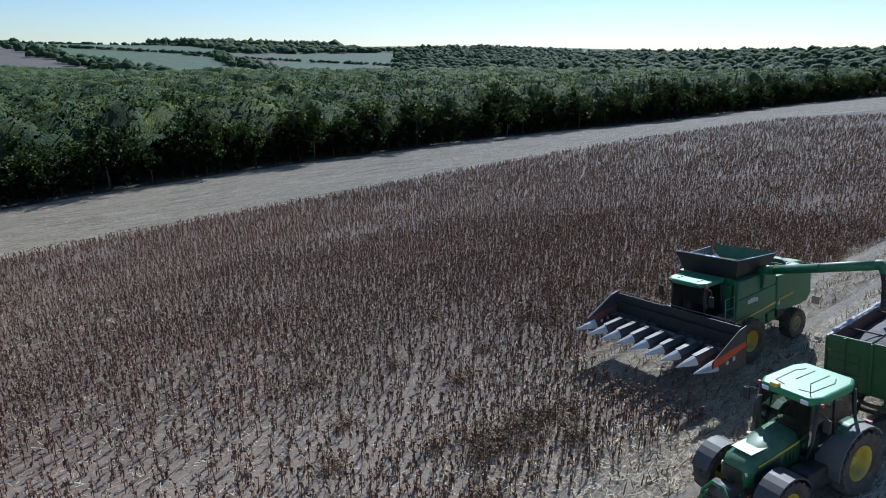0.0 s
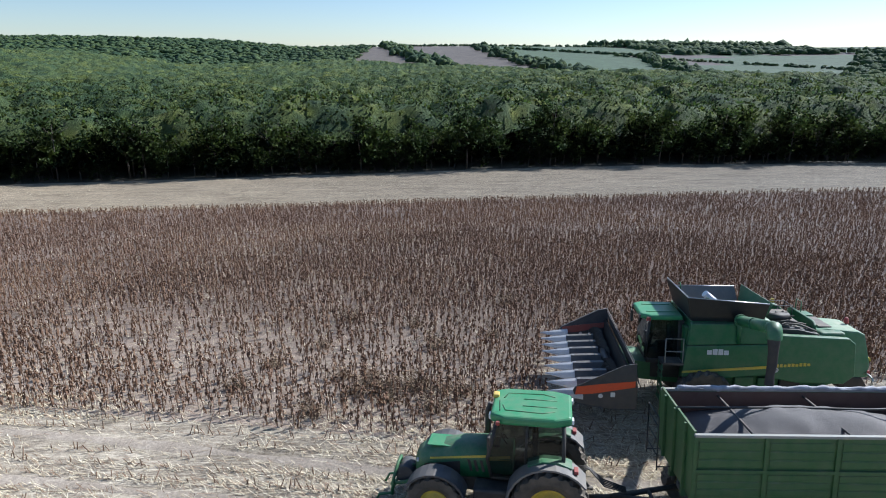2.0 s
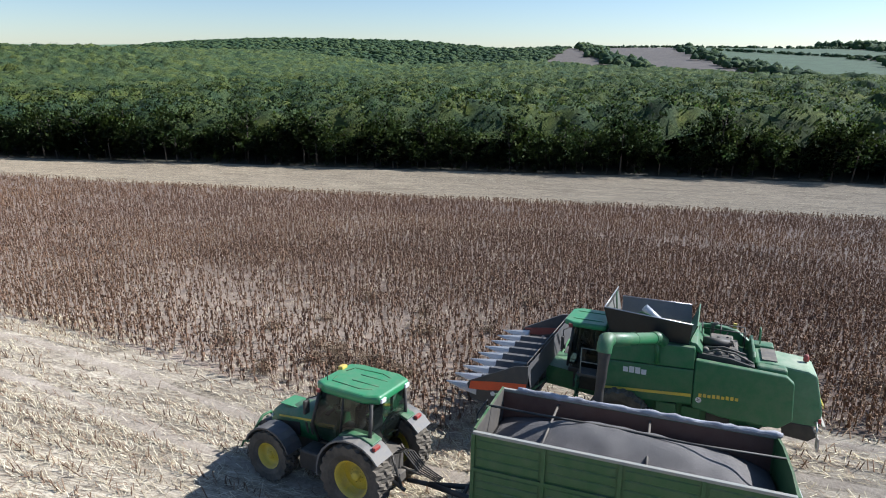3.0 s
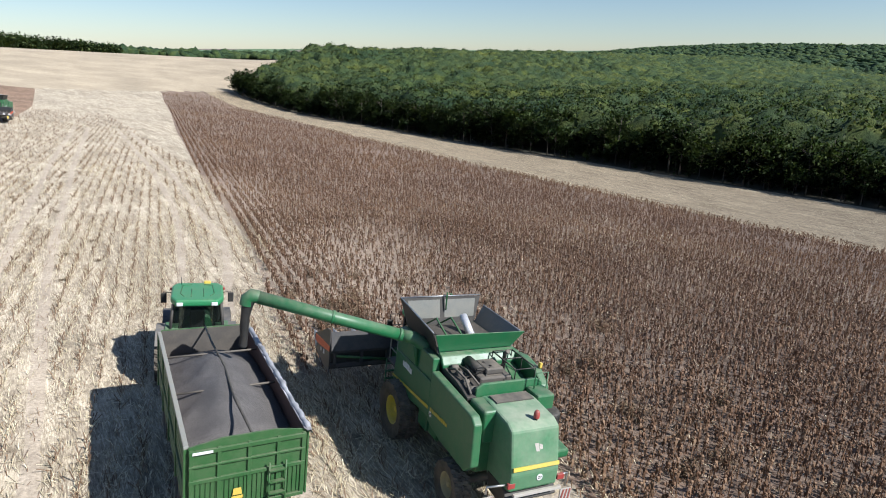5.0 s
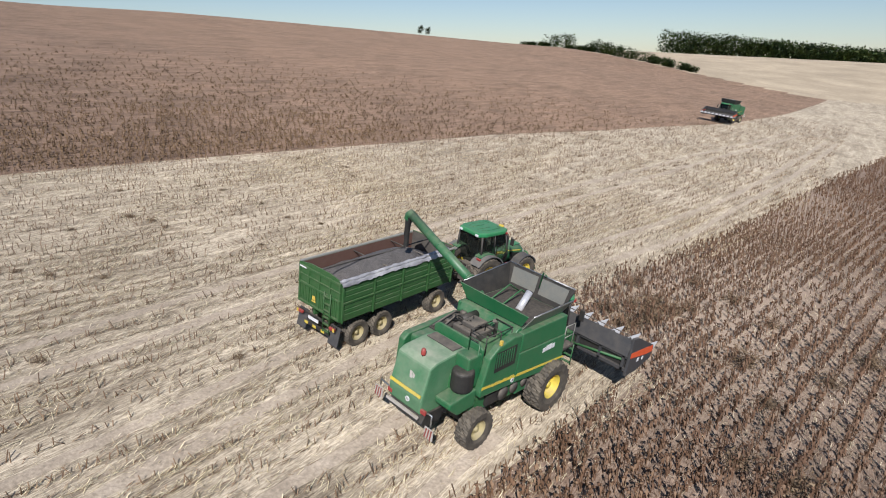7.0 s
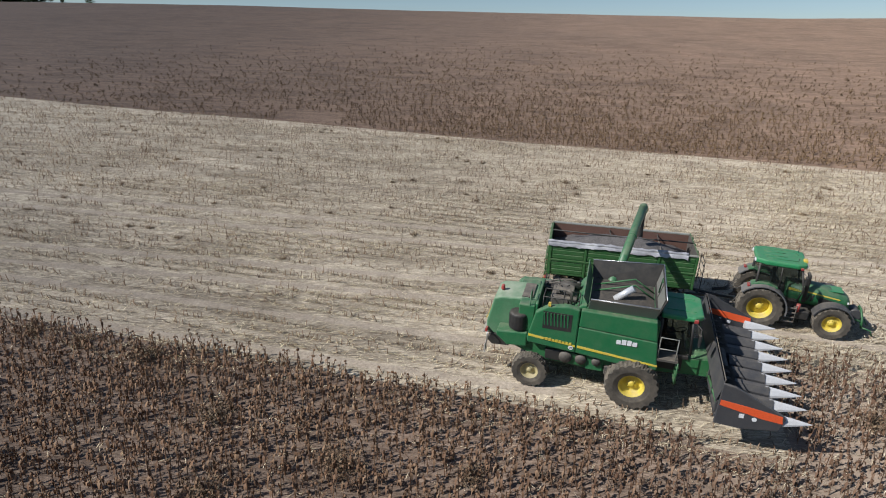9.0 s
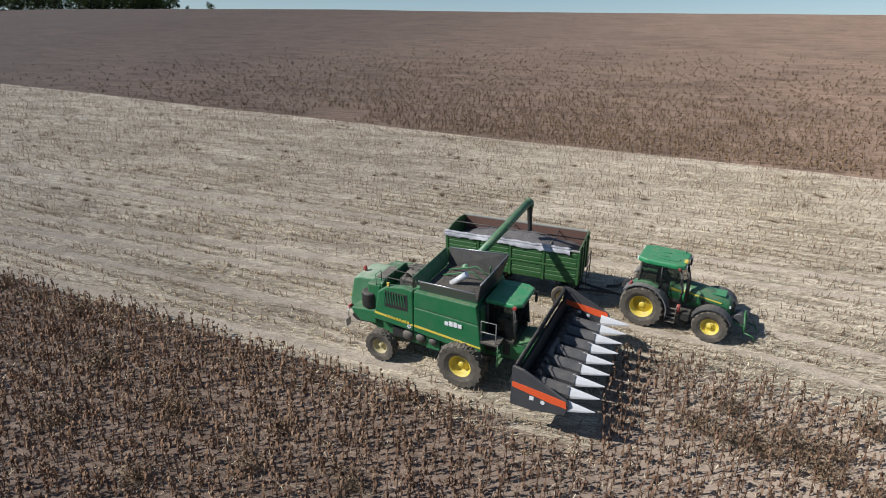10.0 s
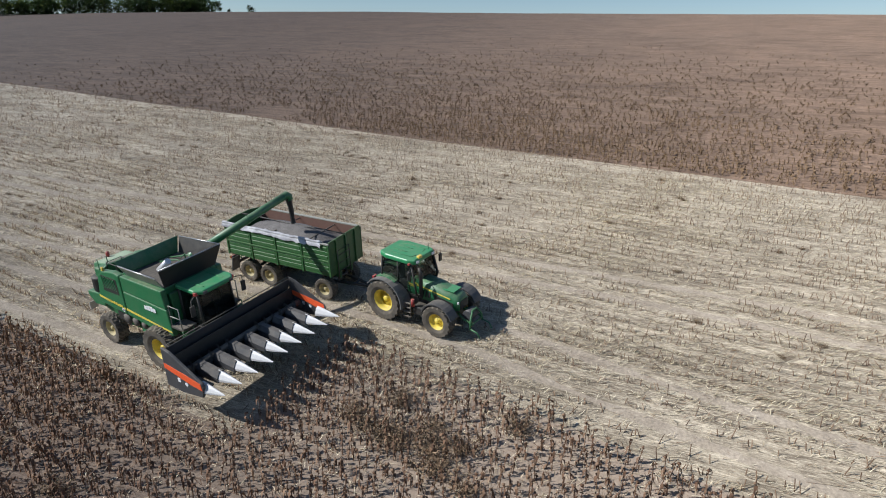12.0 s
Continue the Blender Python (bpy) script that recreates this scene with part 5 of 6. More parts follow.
def plant(seed, full):
    """One dead sunflower: bent stalk, hanging head, shrivelled leaves. Returns verts and triangles."""
    r = np.random.default_rng(seed)
    v, f = [], []

    def ring(p, rad, k=3):
        i = len(v)
        for a in range(k):
            v.append((p[0] + rad * math.cos(2 * math.pi * a / k), p[1] + rad * math.sin(2 * math.pi * a / k), p[2]))
        return i

    lean = r.normal(0, 0.055, 2)
    H = r.uniform(0.5, 0.98)
    pts3 = [(0, 0, 0), (lean[0] * 0.4, lean[1] * 0.4, H * 0.55), (lean[0], lean[1], H)]
    rads = (0.02, 0.017, 0.013) if full else (0.021, 0.018, 0.013)
    rings = [ring(pts3[0], rads[0]), ring(pts3[2], rads[2])]
    for a, b in zip(rings, rings[1:]):
        for k in range(3):
            k2 = (k + 1) % 3
            f += [(a + k, a + k2, b + k2), (a + k, b + k2, b + k)]
    # hanging head
    ang = r.uniform(0, 2 * math.pi)
    d = np.array([math.cos(ang), math.sin(ang)])
    hc = np.array([lean[0] + d[0] * 0.07, lean[1] + d[1] * 0.07, H - r.uniform(0.03, 0.14)])
    R = r.uniform(0.04, 0.08)
    n = np.array([d[0] * 0.55, d[1] * 0.55, -0.83])
    a1 = np.array([-d[1], d[0], 0])
    a2 = np.cross(n, a1)
    i = len(v)
    k = 5 if full else 3
    for a in range(k):
        v.append(tuple(hc + R * (a1 * math.cos(2 * math.pi * a / k) + a2 * math.sin(2 * math.pi * a / k))))
    v.append(tuple(hc + n * 0.03))
    v.append(tuple(hc - n * 0.07))
    for a in range(k):
        b = (a + 1) % k
        f += [(i + a, i + b, i + k), (i + b, i + a, i + k + 1)]
    if full:
        j = len(v)
        v += [(lean[0], lean[1], H), tuple(hc - n * 0.07), (lean[0] + 0.02, lean[1] + 0.02, H - 0.03)]
        f += [(j, j + 1, j + 2)]
    for q in range(r.integers(5, 8) if full else 3):
        a = r.uniform(0, 2 * math.pi)
        z = r.uniform(0.22, 0.95) * H
        l, w = r.uniform(0.08, 0.18), r.uniform(0.025, 0.055)
        e, g = np.array([math.cos(a), math.sin(a)]), np.array([-math.sin(a), math.cos(a)])
        x0, y0 = lean[0] * z / H * 0.9, lean[1] * z / H * 0.9
        i = len(v)
        v += [(x0, y0, z), (x0 + e[0] * l * 0.5 + g[0] * w, y0 + e[1] * l * 0.5 + g[1] * w, z - 0.02), (x0 + e[0] * l * 0.6 - g[0] * w, y0 + e[1] * l * 0.6 - g[1] * w, z - 0.05),
              (x0 + e[0] * l * 0.75, y0 + e[1] * l * 0.75, z - l * 1.6)]
        f += [(i, i + 1, i + 2), (i + 1, i + 3, i + 2)]
    return np.array(v), np.array(f)


def sow(name, P, protos, scale, mats, label, category, dz=0.0, along=0.0):
    """Many copies of a few shapes in one mesh, each turned and sized on its own."""
    V, F, n = [], [], 0
    pick = RNG.integers(0, len(protos), len(P))
    Z = height(P[:, 0], P[:, 1]) + dz
    for i, (v, f) in enumerate(protos):
        k = np.where(pick == i)[0]
        if not len(k):
            continue
        a = RNG.uniform(0, 2 * np.pi, len(k))
        a = np.where(RNG.random(len(k)) < along, radians(81) + RNG.normal(0, 0.35, len(k)), a)
        s = scale[k] * RNG.uniform(0.82, 1.15, len(k))
        wide = np.maximum(1.0, scale[k])
        c, q = np.cos(a)[:, None], np.sin(a)[:, None]
        x = (v[:, 0] * c - v[:, 1] * q) * wide[:, None] + P[k, 0][:, None]
        y = (v[:, 0] * q + v[:, 1] * c) * wide[:, None] + P[k, 1][:, None]
        z = v[:, 2] * np.minimum(s, 1.08)[:, None] + Z[k][:, None]
        V.append(np.stack([x, y, z], -1).reshape(-1, 3))
        F.append((f[None] + (np.arange(len(k)) * len(v))[:, None, None] + n).reshape(-1, 3))
        n += len(k) * len(v)
    ob = new(name, mesh_np(name, np.concatenate(V), np.concatenate(F), mats))
    return tagged(ob, label, category, kind="stuff")


def crop():
    near = [plant(s, True) for s in range(8)]
    thin = [plant(s + 50, False) for s in range(6)]
    P = scatter(-6, 72, -160, 300, 0.7, 0.27)
    ok = (P[:, 0] > crop_mid(P[:, 1])) & (P[:, 0] < crop_east(P[:, 1]) - 0.4)
    # the ground under the raised header is already cut
    L = (P - np.array([-0.4, 0.0])) @ np.stack([ROW_SIDE, ROW_DIR], 1)
    ok &= ~((abs(L[:, 0] + 0.55) < 2.95) & (L[:, 1] < 5.0)) & ~((abs(L[:, 0]) < 3.35) & (L[:, 1] > 2.3) & (L[:, 1] < 5.0))
    P = P[ok]
    patch = np.array([noise.noise((p[0] * 0.12, p[1] * 0.07, 3.0)) for p in P])
    P = P[(RNG.random(len(P)) < np.clip(1.05 + 0.9 * patch - 0.26 * smooth(2, 9, P[:, 1]) * smooth(45, 20, P[:, 1]) * smooth(34, 12, P[:, 0]), 0.2, 1.0))]
    d = np.hypot(P[:, 0] - 8, P[:, 1] - 4)
    keep = np.minimum(1, (33 / np.maximum(d, 1)) ** 1.1)
    k = RNG.random(len(P)) < keep
    P, d, keep = P[k], d[k], keep[k]
    s = np.minimum(1 / np.sqrt(keep), 1.5)
    a = d < 30
    n = 1500
    X = np.stack([RNG.uniform(0.5, 22, n), RNG.uniform(-30, 4, n)], 1)
    X = X[(X[:, 0] > crop_mid(X[:, 1]) + 0.4) & (RNG.random(n) < smooth(6, -2, X[:, 1]))]
    sow("sunflower_crop", X, near[:4], np.full(len(X), 0.75), [STALK], "broken brown sunflowers standing between the rows", "sunflower crop")
    sow("sunflower_crop", P[a], near, s[a], [STALK], "uncut rows of dead brown sunflowers with hanging heads", "sunflower crop")
    sow("sunflower_crop", P[~a], thin, s[~a], [STALK], "uncut rows of dead brown sunflowers towards the wood", "sunflower crop")
    P = scatter(-236, -8, -330, 265, 0.7, 0.33)
    P = P[P[:, 0] < crop_west(P[:, 1]) - 0.2]
    d = np.hypot(P[:, 0] + 10, P[:, 1] - 0)
    low = [(v * np.array([1.5, 1.5, 0.62]), f) for v, f in thin]
    keep = np.minimum(1, (25 / np.maximum(d, 1)) ** 1.85)
    bay = (P[:, 1] > -30) & (P[:, 1] < -23) & (P[:, 0] > crop_west(P[:, 1]) - 5)
    k = (RNG.random(len(P)) < keep * smooth(125, 55, d)) & ~bay
    P, keep = P[k], keep[k]
    front = np.hypot(P[:, 0] + 10, P[:, 1]) < 48
    sow("sunflower_crop", P[front], low, np.minimum(1 / np.sqrt(keep[front]), 1.2), [UPPER_STALK], "uncut dead brown sunflowers along the edge of the upper slope", "sunflower crop")
    bent = [(v * np.array([1.7, 1.7, 0.42]), f) for v, f in thin]
    sow("sunflower_crop", P[~front], bent, np.minimum(1 / np.sqrt(keep[~front]), 1.25), [UPPER_STALK], "uncut dead brown sunflowers on the upper slope", "sunflower crop")


def strip_of(r, l, w, lift, curl):
    """A flat piece of straw, one end a little raised."""
    up, side = lift + r.uniform(0, 0.02) + curl, r.normal(0, 0.04)
    v = [(-l / 2, -w / 2, lift), (-l / 2, w / 2, lift + 0.004), (l / 2, side + w / 2, up), (l / 2, side - w / 2, up + 0.004)]
    return np.array(v), np.array([(0, 3, 2), (0, 2, 1)])


def stub(seed):
    """A cut stalk end, leaning."""
    r = np.random.default_rng(seed)
    h, lean = r.uniform(0.12, 0.36), r.normal(0, 0.1, 2)
    v = [(0.02 * math.cos(a), 0.02 * math.sin(a), -0.02) for a in (0, 2.1, 4.2)] + [(lean[0] + 0.018 * math.cos(a), lean[1] + 0.018 * math.sin(a), h) for a in (0, 2.1, 4.2)]
    f = [(0, 1, 4), (0, 4, 3), (1, 2, 5), (1, 5, 4), (2, 0, 3), (2, 3, 5), (3, 4, 5)]
    return np.array(v), np.array(f)


TRACKS = [[(-8.2, -60), (-7.6, -12), (-7.4, 4), (-6.6, 11), (-5.0, 17.1), (-4.0, 21.9), (-2.6, 29), (-1.2, 40), (0.2, 58), (2.6, 110)],
          [(-6.2, -60), (-5.7, -12), (-5.4, 4), (-4.3, 11), (-2.6, 17), (-1.7, 20.8), (-0.5, 26), (0.4, 40), (2.0, 58), (4.4, 110)],
          [(-7.0, -60), (-1.9, -2)], [(-4.3, -60), (0.85, -2)], [(-14.6, -60), (-12.4, -20), (-10.6, 20), (-7.2, 60), (-2, 110)], [(-16.7, -60), (-14.5, -20), (-12.7, 20), (-9.3, 60), (-4, 110)]]


def track_gap(P):
    """How far each point lies from the nearest wheel track."""
    g = np.full(len(P), 99.0)
    for t in TRACKS:
        x = np.interp(P[:, 1], [q[1] for q in t], [q[0] for q in t])
        inside = (P[:, 1] >= t[0][1]) & (P[:, 1] <= t[-1][1])
        g = np.where(inside, np.minimum(g, np.abs(P[:, 0] - x)), g)
    return g


def tracks():
    """Bare, pressed dust where wheels have run, a few millimetres over the ground."""
    for i, t in enumerate(TRACKS):
        ys = np.arange(t[0][1], t[-1][1], 0.6)
        x = np.interp(ys, [q[1] for q in t], [q[0] for q in t])
        x = np.convolve(np.pad(x, 6, mode="edge"), np.ones(13) / 13, "valid")
        rnd = np.array([noise.noise((y * 0.35, 5.0 * i, 1.0)) for y in ys])
        w = 0.26 + 0.2 * rnd
        cols = [-1.0, -0.5, 0.0, 0.5, 1.0]
        V = np.concatenate([np.stack([x + c * w, ys, height(x + c * w, ys) + (0.012 if abs(c) < 1 else -0.004)], -1)[:, None] for c in cols], 1)
        n = len(ys)
        idx = np.arange(n * 5).reshape(n, 5)
        q = np.stack([idx[:-1, :-1], idx[:-1, 1:], idx[1:, 1:], idx[1:, :-1]], -1).reshape(-1, 4)
        ob = new("wheel_track", mesh_np("wheel_track", V.reshape(-1, 3), q, [TRACK], flat=False))
        tagged(ob, "pale dusty wheel track pressed into the stubble", "wheel track", kind="structure")


def cut_field():
    r = np.random.default_rng(3)
    P = scatter(-60, 5, -110, 150, 0.7, 0.19, 0.07)
    P = P[(P[:, 0] > crop_west(P[:, 1])) & (P[:, 0] < crop_mid(P[:, 1]) + 0.2)]
    d = np.hypot(P[:, 0] + 4, P[:, 1])
    clump = np.array([noise.noise((p[0] * 1.4, p[1] * 0.33, 9.0)) for p in P])
    k = (track_gap(P) > 0.4) & (RNG.random(len(P)) < np.clip(0.58 + 1.7 * clump, 0.04, 1) * np.minimum(0.95, (38 / np.maximum(d, 1)) ** 1.2))
    sow("sunflower_stubble", P[k], [stub(s) for s in range(8)], np.minimum(1.7, np.maximum(1.0, (d[k] / 35) ** 0.5)), [CUT_STALK], "short cut sunflower stalks left in rows", "stubble")
    bits = [strip_of(r, r.uniform(0.08, 0.24) * r.choice([1.0, 1.0, 1.0, 2.2]), r.uniform(0.008, 0.02), 0.012, r.uniform(0, 0.16)) for _ in range(18)]
    # broken stalks lie mostly in lines along the drilled rows, thinner on the wheel tracks
    n = 1500000
    Q = np.stack([RNG.uniform(-60, 5, n), RNG.uniform(-90, 120, n)], 1)
    d = np.hypot(Q[:, 0] + 4, (Q[:, 1] - 4) * 0.8)
    Q = Q[(RNG.random(n) < 0.95 * np.minimum(1, (20 / np.maximum(d, 1)) ** 1.45)) & (Q[:, 0] > crop_west(Q[:, 1])) & (Q[:, 0] < crop_mid(Q[:, 1]) + 1.2)]
    # two thirds of it gathered along the drilled rows
    u = Q @ ROW_SIDE
    u2 = np.round(u / 0.7) * 0.7 + RNG.normal(0, 0.1, len(u))
    Q = np.where((RNG.random(len(u)) < 0.62)[:, None], Q + (u2 - u)[:, None] * ROW_SIDE, Q)
    pat = np.array([noise.noise((q[0] * 0.3, q[1] * 0.09, 7.0)) for q in Q])
    Q = Q[(RNG.random(len(Q)) < np.clip(0.55 + 1.0 * pat, 0.1, 1)) & ((track_gap(Q) > 0.38) | (RNG.random(len(Q)) < 0.2))]
    half = RNG.random(len(Q)) < 0.7
    sow("straw_litter", Q[half], bits, np.ones(half.sum()), [STRAW], "loose pale straw on the stubble", "straw", along=0.6)
    sow("straw_litter", Q[~half], bits, np.ones((~half).sum()), [CUT_STALK], "broken brown stalks lying in rows on the stubble", "straw", along=0.85)
    # small dry weeds in the stubble
    n = 150
    P = np.stack([RNG.uniform(-44, -8, n), RNG.uniform(-60, 60, n)], 1)
    P = P[(P[:, 0] > crop_west(P[:, 1]) + 1) & (np.hypot((P[:, 0] + 6.5) / 3, (P[:, 1] - 3) / 9) > 1)]
    sow("stubble_weeds", P, [(v * np.array([0.55, 0.55, 0.22]), f) for v, f in (weed(s) for s in range(5))], np.ones(len(P)), [WEED], "low dry weeds in the stubble", "weeds")
    n = 9000
    Q = np.stack([RNG.normal(-4.5, 3.6, n), RNG.normal(6, 6.5, n)], 1)
    Q = Q[(Q[:, 0] < 2) & (track_gap(Q) > 0.25)]
    sow("straw_litter", Q, bits, np.ones(len(Q)), [STRAW], "fresh pale stalks strewn round the machines", "straw")
    n = 48000
    Q = np.stack([RNG.uniform(-4, 45, n), RNG.normal(6, 24, n)], 1)
    Q = Q[RNG.random(n) < 0.35 + 0.65 * smooth(-4, 10, Q[:, 1])]
    Q = Q[Q[:, 0] > crop_mid(Q[:, 1])]
    sow("straw_litter", Q, bits, np.ones(len(Q)), [STRAW], "broken stalks lying between the crop rows", "straw")
    # brown pieces: fallen litter that also stands in for dark stalk shadows
    n = 30000
    Q = np.stack([RNG.uniform(-4, 30, n), RNG.normal(2, 20, n)], 1)
    Q = Q[Q[:, 0] > crop_mid(Q[:, 1])]
    sow("straw_litter", Q, bits, np.ones(len(Q)), [STALK], "fallen brown leaves and stalks, doubling as shadow strokes on the crop floor", "straw", along=0.3)
    n = 16000
    Q = np.stack([RNG.uniform(40, 112, n), RNG.uniform(-140, 190, n)], 1)
    Q = Q[(Q[:, 0] > crop_east(Q[:, 1])) & (Q[:, 0] < wood_edge(Q[:, 1]) - 2)]
    sow("straw_litter", Q, bits, np.full(len(Q), 2.2), [STRAW], "pale straw on the cut strip beside the wood", "straw")


def weed(seed):
    """A dry, tangled weed bush of fine branches and seed tufts."""
    r = np.random.default_rng(seed)
    v, f = [], []
    for _ in range(120):
        a, e, l = r.uniform(0, 2 * math.pi), r.uniform(0.35, 1.45), r.uniform(0.35, 1.0)
        d = np.array([math.cos(a) * math.cos(e), math.sin(a) * math.cos(e), math.sin(e)]) * l
        s = np.array([-math.sin(a), math.cos(a), 0]) * 0.006
        b = np.array([r.normal(0, 0.12), r.normal(0, 0.12), 0])
        i = len(v)
        v += [tuple(b - s), tuple(b + s), tuple(b + d)]
        f.append((i, i + 1, i + 2))
        for _ in range(4):
            p = b + d * r.uniform(0.45, 1.0) + r.normal(0, 0.05, 3)
            q = r.normal(0, 0.03, (3, 3))
            i = len(v)
            v += [tuple(p + q[0]), tuple(p + q[1]), tuple(p + q[2])]
            f.append((i, i + 1, i + 2))
    return np.array(v), np.array(f)


def weeds():
    spots = [(0.6, 11.4), (1.8, 10.6), (2.4, 12.2), (6.2, 9.4), (7.6, 6.6), (9.4, 10.4), (10.8, 14.0), (8.9, 2.0), (5.4, -5.2), (8.6, -8.4), (11.5, -2.6), (13.0, 5.2), (6.6, 14.8), (4.4, 16.6), (7.2, -13.0), (9.8, -17.5),
             (1.4, 9.2), (1.0, 8.5), (1.6, 10.1), (1.5, 11.8), (1.3, 12.8), (-0.3, 14.2), (-0.2, 9.8), (1.1, -18.6), (0.5, -21.8), (0.1, -24.3), (2.4, -27.0), (5.6, -9.3), (7.2, -5.2), (7.3, 1.9), (6.9, -1.8), (4.0, -14.2), (2.9, 13.4), (2.2, 17.5)]
    for i, (x, y) in enumerate(spots):
        v, f = weed(i % 5)
        me = mesh_np("dry_weed", v * (0.8 + 0.12 * (i % 4)) * np.array([1.3, 1.3, 0.85]), f, [WEED])
        ob = new("dry_weed", me)
        ob.matrix_world = pose(x, y, float(height(x, y)) - 0.02, 0, 0, 47 * i)
        tagged(ob, "dry brown weed bush between the crop rows", "weed", "weeds in the crop")


crop()
tracks()
cut_field()
weeds()


# ---- trees ----
def leaf_quads(r, centres, size, per, out):
    """Small two-triangle leaf tufts round each centre, facing about the way that the crown faces there."""
    c = np.repeat(centres, per, 0) + r.normal(0, size * 0.75, (len(centres) * per, 3)) * np.array([1, 1, 0.8])
    n = len(c)
    o = np.repeat(out, per, 0) + r.normal(0, 0.28, (n, 3))
    o /= np.linalg.norm(o, axis=1)[:, None]
    g = o + r.normal(0, 0.75, (n, 3))
    g /= np.linalg.norm(g, axis=1)[:, None]
    a = np.cross(g, r.normal(0, 1, (n, 3)))
    a /= np.linalg.norm(a, axis=1)[:, None]
    b = np.cross(g, a)
    s = size * r.uniform(0.35, 0.8, (n, 1))
    v = np.stack([c - a * s, c - b * s * 0.6, c + a * s, c + b * s * 0.6], 1).reshape(-1, 3)
    i = np.arange(n)[:, None] * 4
    flip = ((np.cross(-a * s + b * s * 0.6, a * s + b * s * 0.6) * g).sum(1) < 0)[:, None]
    q1 = np.where(flip, i + np.array([0, 2, 1]), i + np.array([0, 1, 2]))
    q2 = np.where(flip, i + np.array([0, 3, 2]), i + np.array([0, 2, 3]))
    return v, np.concatenate([q1, q2]), np.repeat(o, 4, 0)


def crown_centres(r, H, R, low, n):
    """Clump centres through an uneven crown of several lobes, and the way each faces."""
    lobes = [(np.array([r.normal(0, R * 0.42), r.normal(0, R * 0.42), r.uniform(low + 0.2 * (H - low), H * 0.88)]), R * r.uniform(0.36, 0.6)) for _ in range(11)]
    out, way = [], []
    for _ in range(n):
        c, q = lobes[r.integers(0, len(lobes))]
        d = r.normal(0, 1, 3)
        d /= np.linalg.norm(d)
        out.append(c + d * q * r.uniform(0.7, 1.05) * np.array([1, 1, 0.85]))
        way.append(d + 0.4 * (out[-1] - np.array([0, 0, H * 0.5])) / H)
    out = np.array(out)
    out[:, 2] = np.clip(out[:, 2], low, H)
    return out, np.array(way)


def tree(seed, H, R, low, clumps=170, per=9, size=0.5):
    """A tree at the origin: tapered trunk with limbs, and a crown of leaf tufts."""
    r = np.random.default_rng(seed)
    t = new("tree")
    bm = B()
    top = Vector((r.normal(0, 0.3), r.normal(0, 0.3), H * 0.8))
    tube(bm, [(0, 0, -0.3), (top.x * 0.3, top.y * 0.3, H * 0.35), top], [0.03 * H / 2, 0.02 * H / 2, 0.03], 7)
    for k in range(7):
        z = H * r.uniform(0.25, 0.65)
        a = r.uniform(0, 2 * math.pi)
        tube(bm, [(top.x * z / H, top.y * z / H, z), (math.cos(a) * R * 0.4, math.sin(a) * R * 0.4, z + H * 0.1), (math.cos(a) * R * 0.75, math.sin(a) * R * 0.75, z + H * 0.16)], [0.009 * H / 2, 0.006 * H / 2, 0.02], 5)
    part("trunk", bm, BARK, t)
    c, way = crown_centres(r, H, R, low, clumps)
    v, f, w = leaf_quads(r, c, size, per, way)
    me = mesh_np("crown", v, f, [LEAF], normals=w)
    o = new("crown", me)
    o.parent = t
    return t


def canopy(name, k):
    m, t, b = shader(name, 0.85)
    v = coords(t)
    a, c, d = noise_tex(t, 0.02, 4, 0.6, v), noise_tex(t, 0.35, 5, 0.7, v), noise_tex(t, 2.2, 4, 0.75, v)
    col = ramp(t, c, [(0.3, (0.05, 0.085, 0.034)), (0.55, (0.085, 0.13, 0.05)), (0.75, (0.135, 0.165, 0.068))])
    col = mix(t, 0.6, col, ramp(t, a, [(0.38, (0.55, 0.68, 0.66)), (0.62, (1.5, 1.2, 0.8))]), "MULTIPLY")
    col = mix(t, 0.8, col, ramp(t, d, [(0.36, (0.45,) * 3), (0.6, (1.2,) * 3)]), "MULTIPLY")
    col = mix(t, 0.8, col, ramp(t, noise_tex(t, 0.11, 2, 0.5, v), [(0.36, (0.55, 0.68, 0.78)), (0.5, (1.0,) * 3), (0.64, (1.5, 1.3, 0.85))]), "MULTIPLY")
    t.links.new(mix(t, 1.0, col, k, "MULTIPLY"), b.inputs["Base Color"])
    b.inputs["Specular IOR Level"].default_value = 0.2
    bump(t, b, d, 1.0, 0.8)
    return m


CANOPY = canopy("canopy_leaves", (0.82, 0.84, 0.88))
# canopy tinted darker and bluer: distance haze put into the leaf colour
HAZED_WOOD = canopy("hazed_far_leaves", (0.6, 0.7, 0.85))


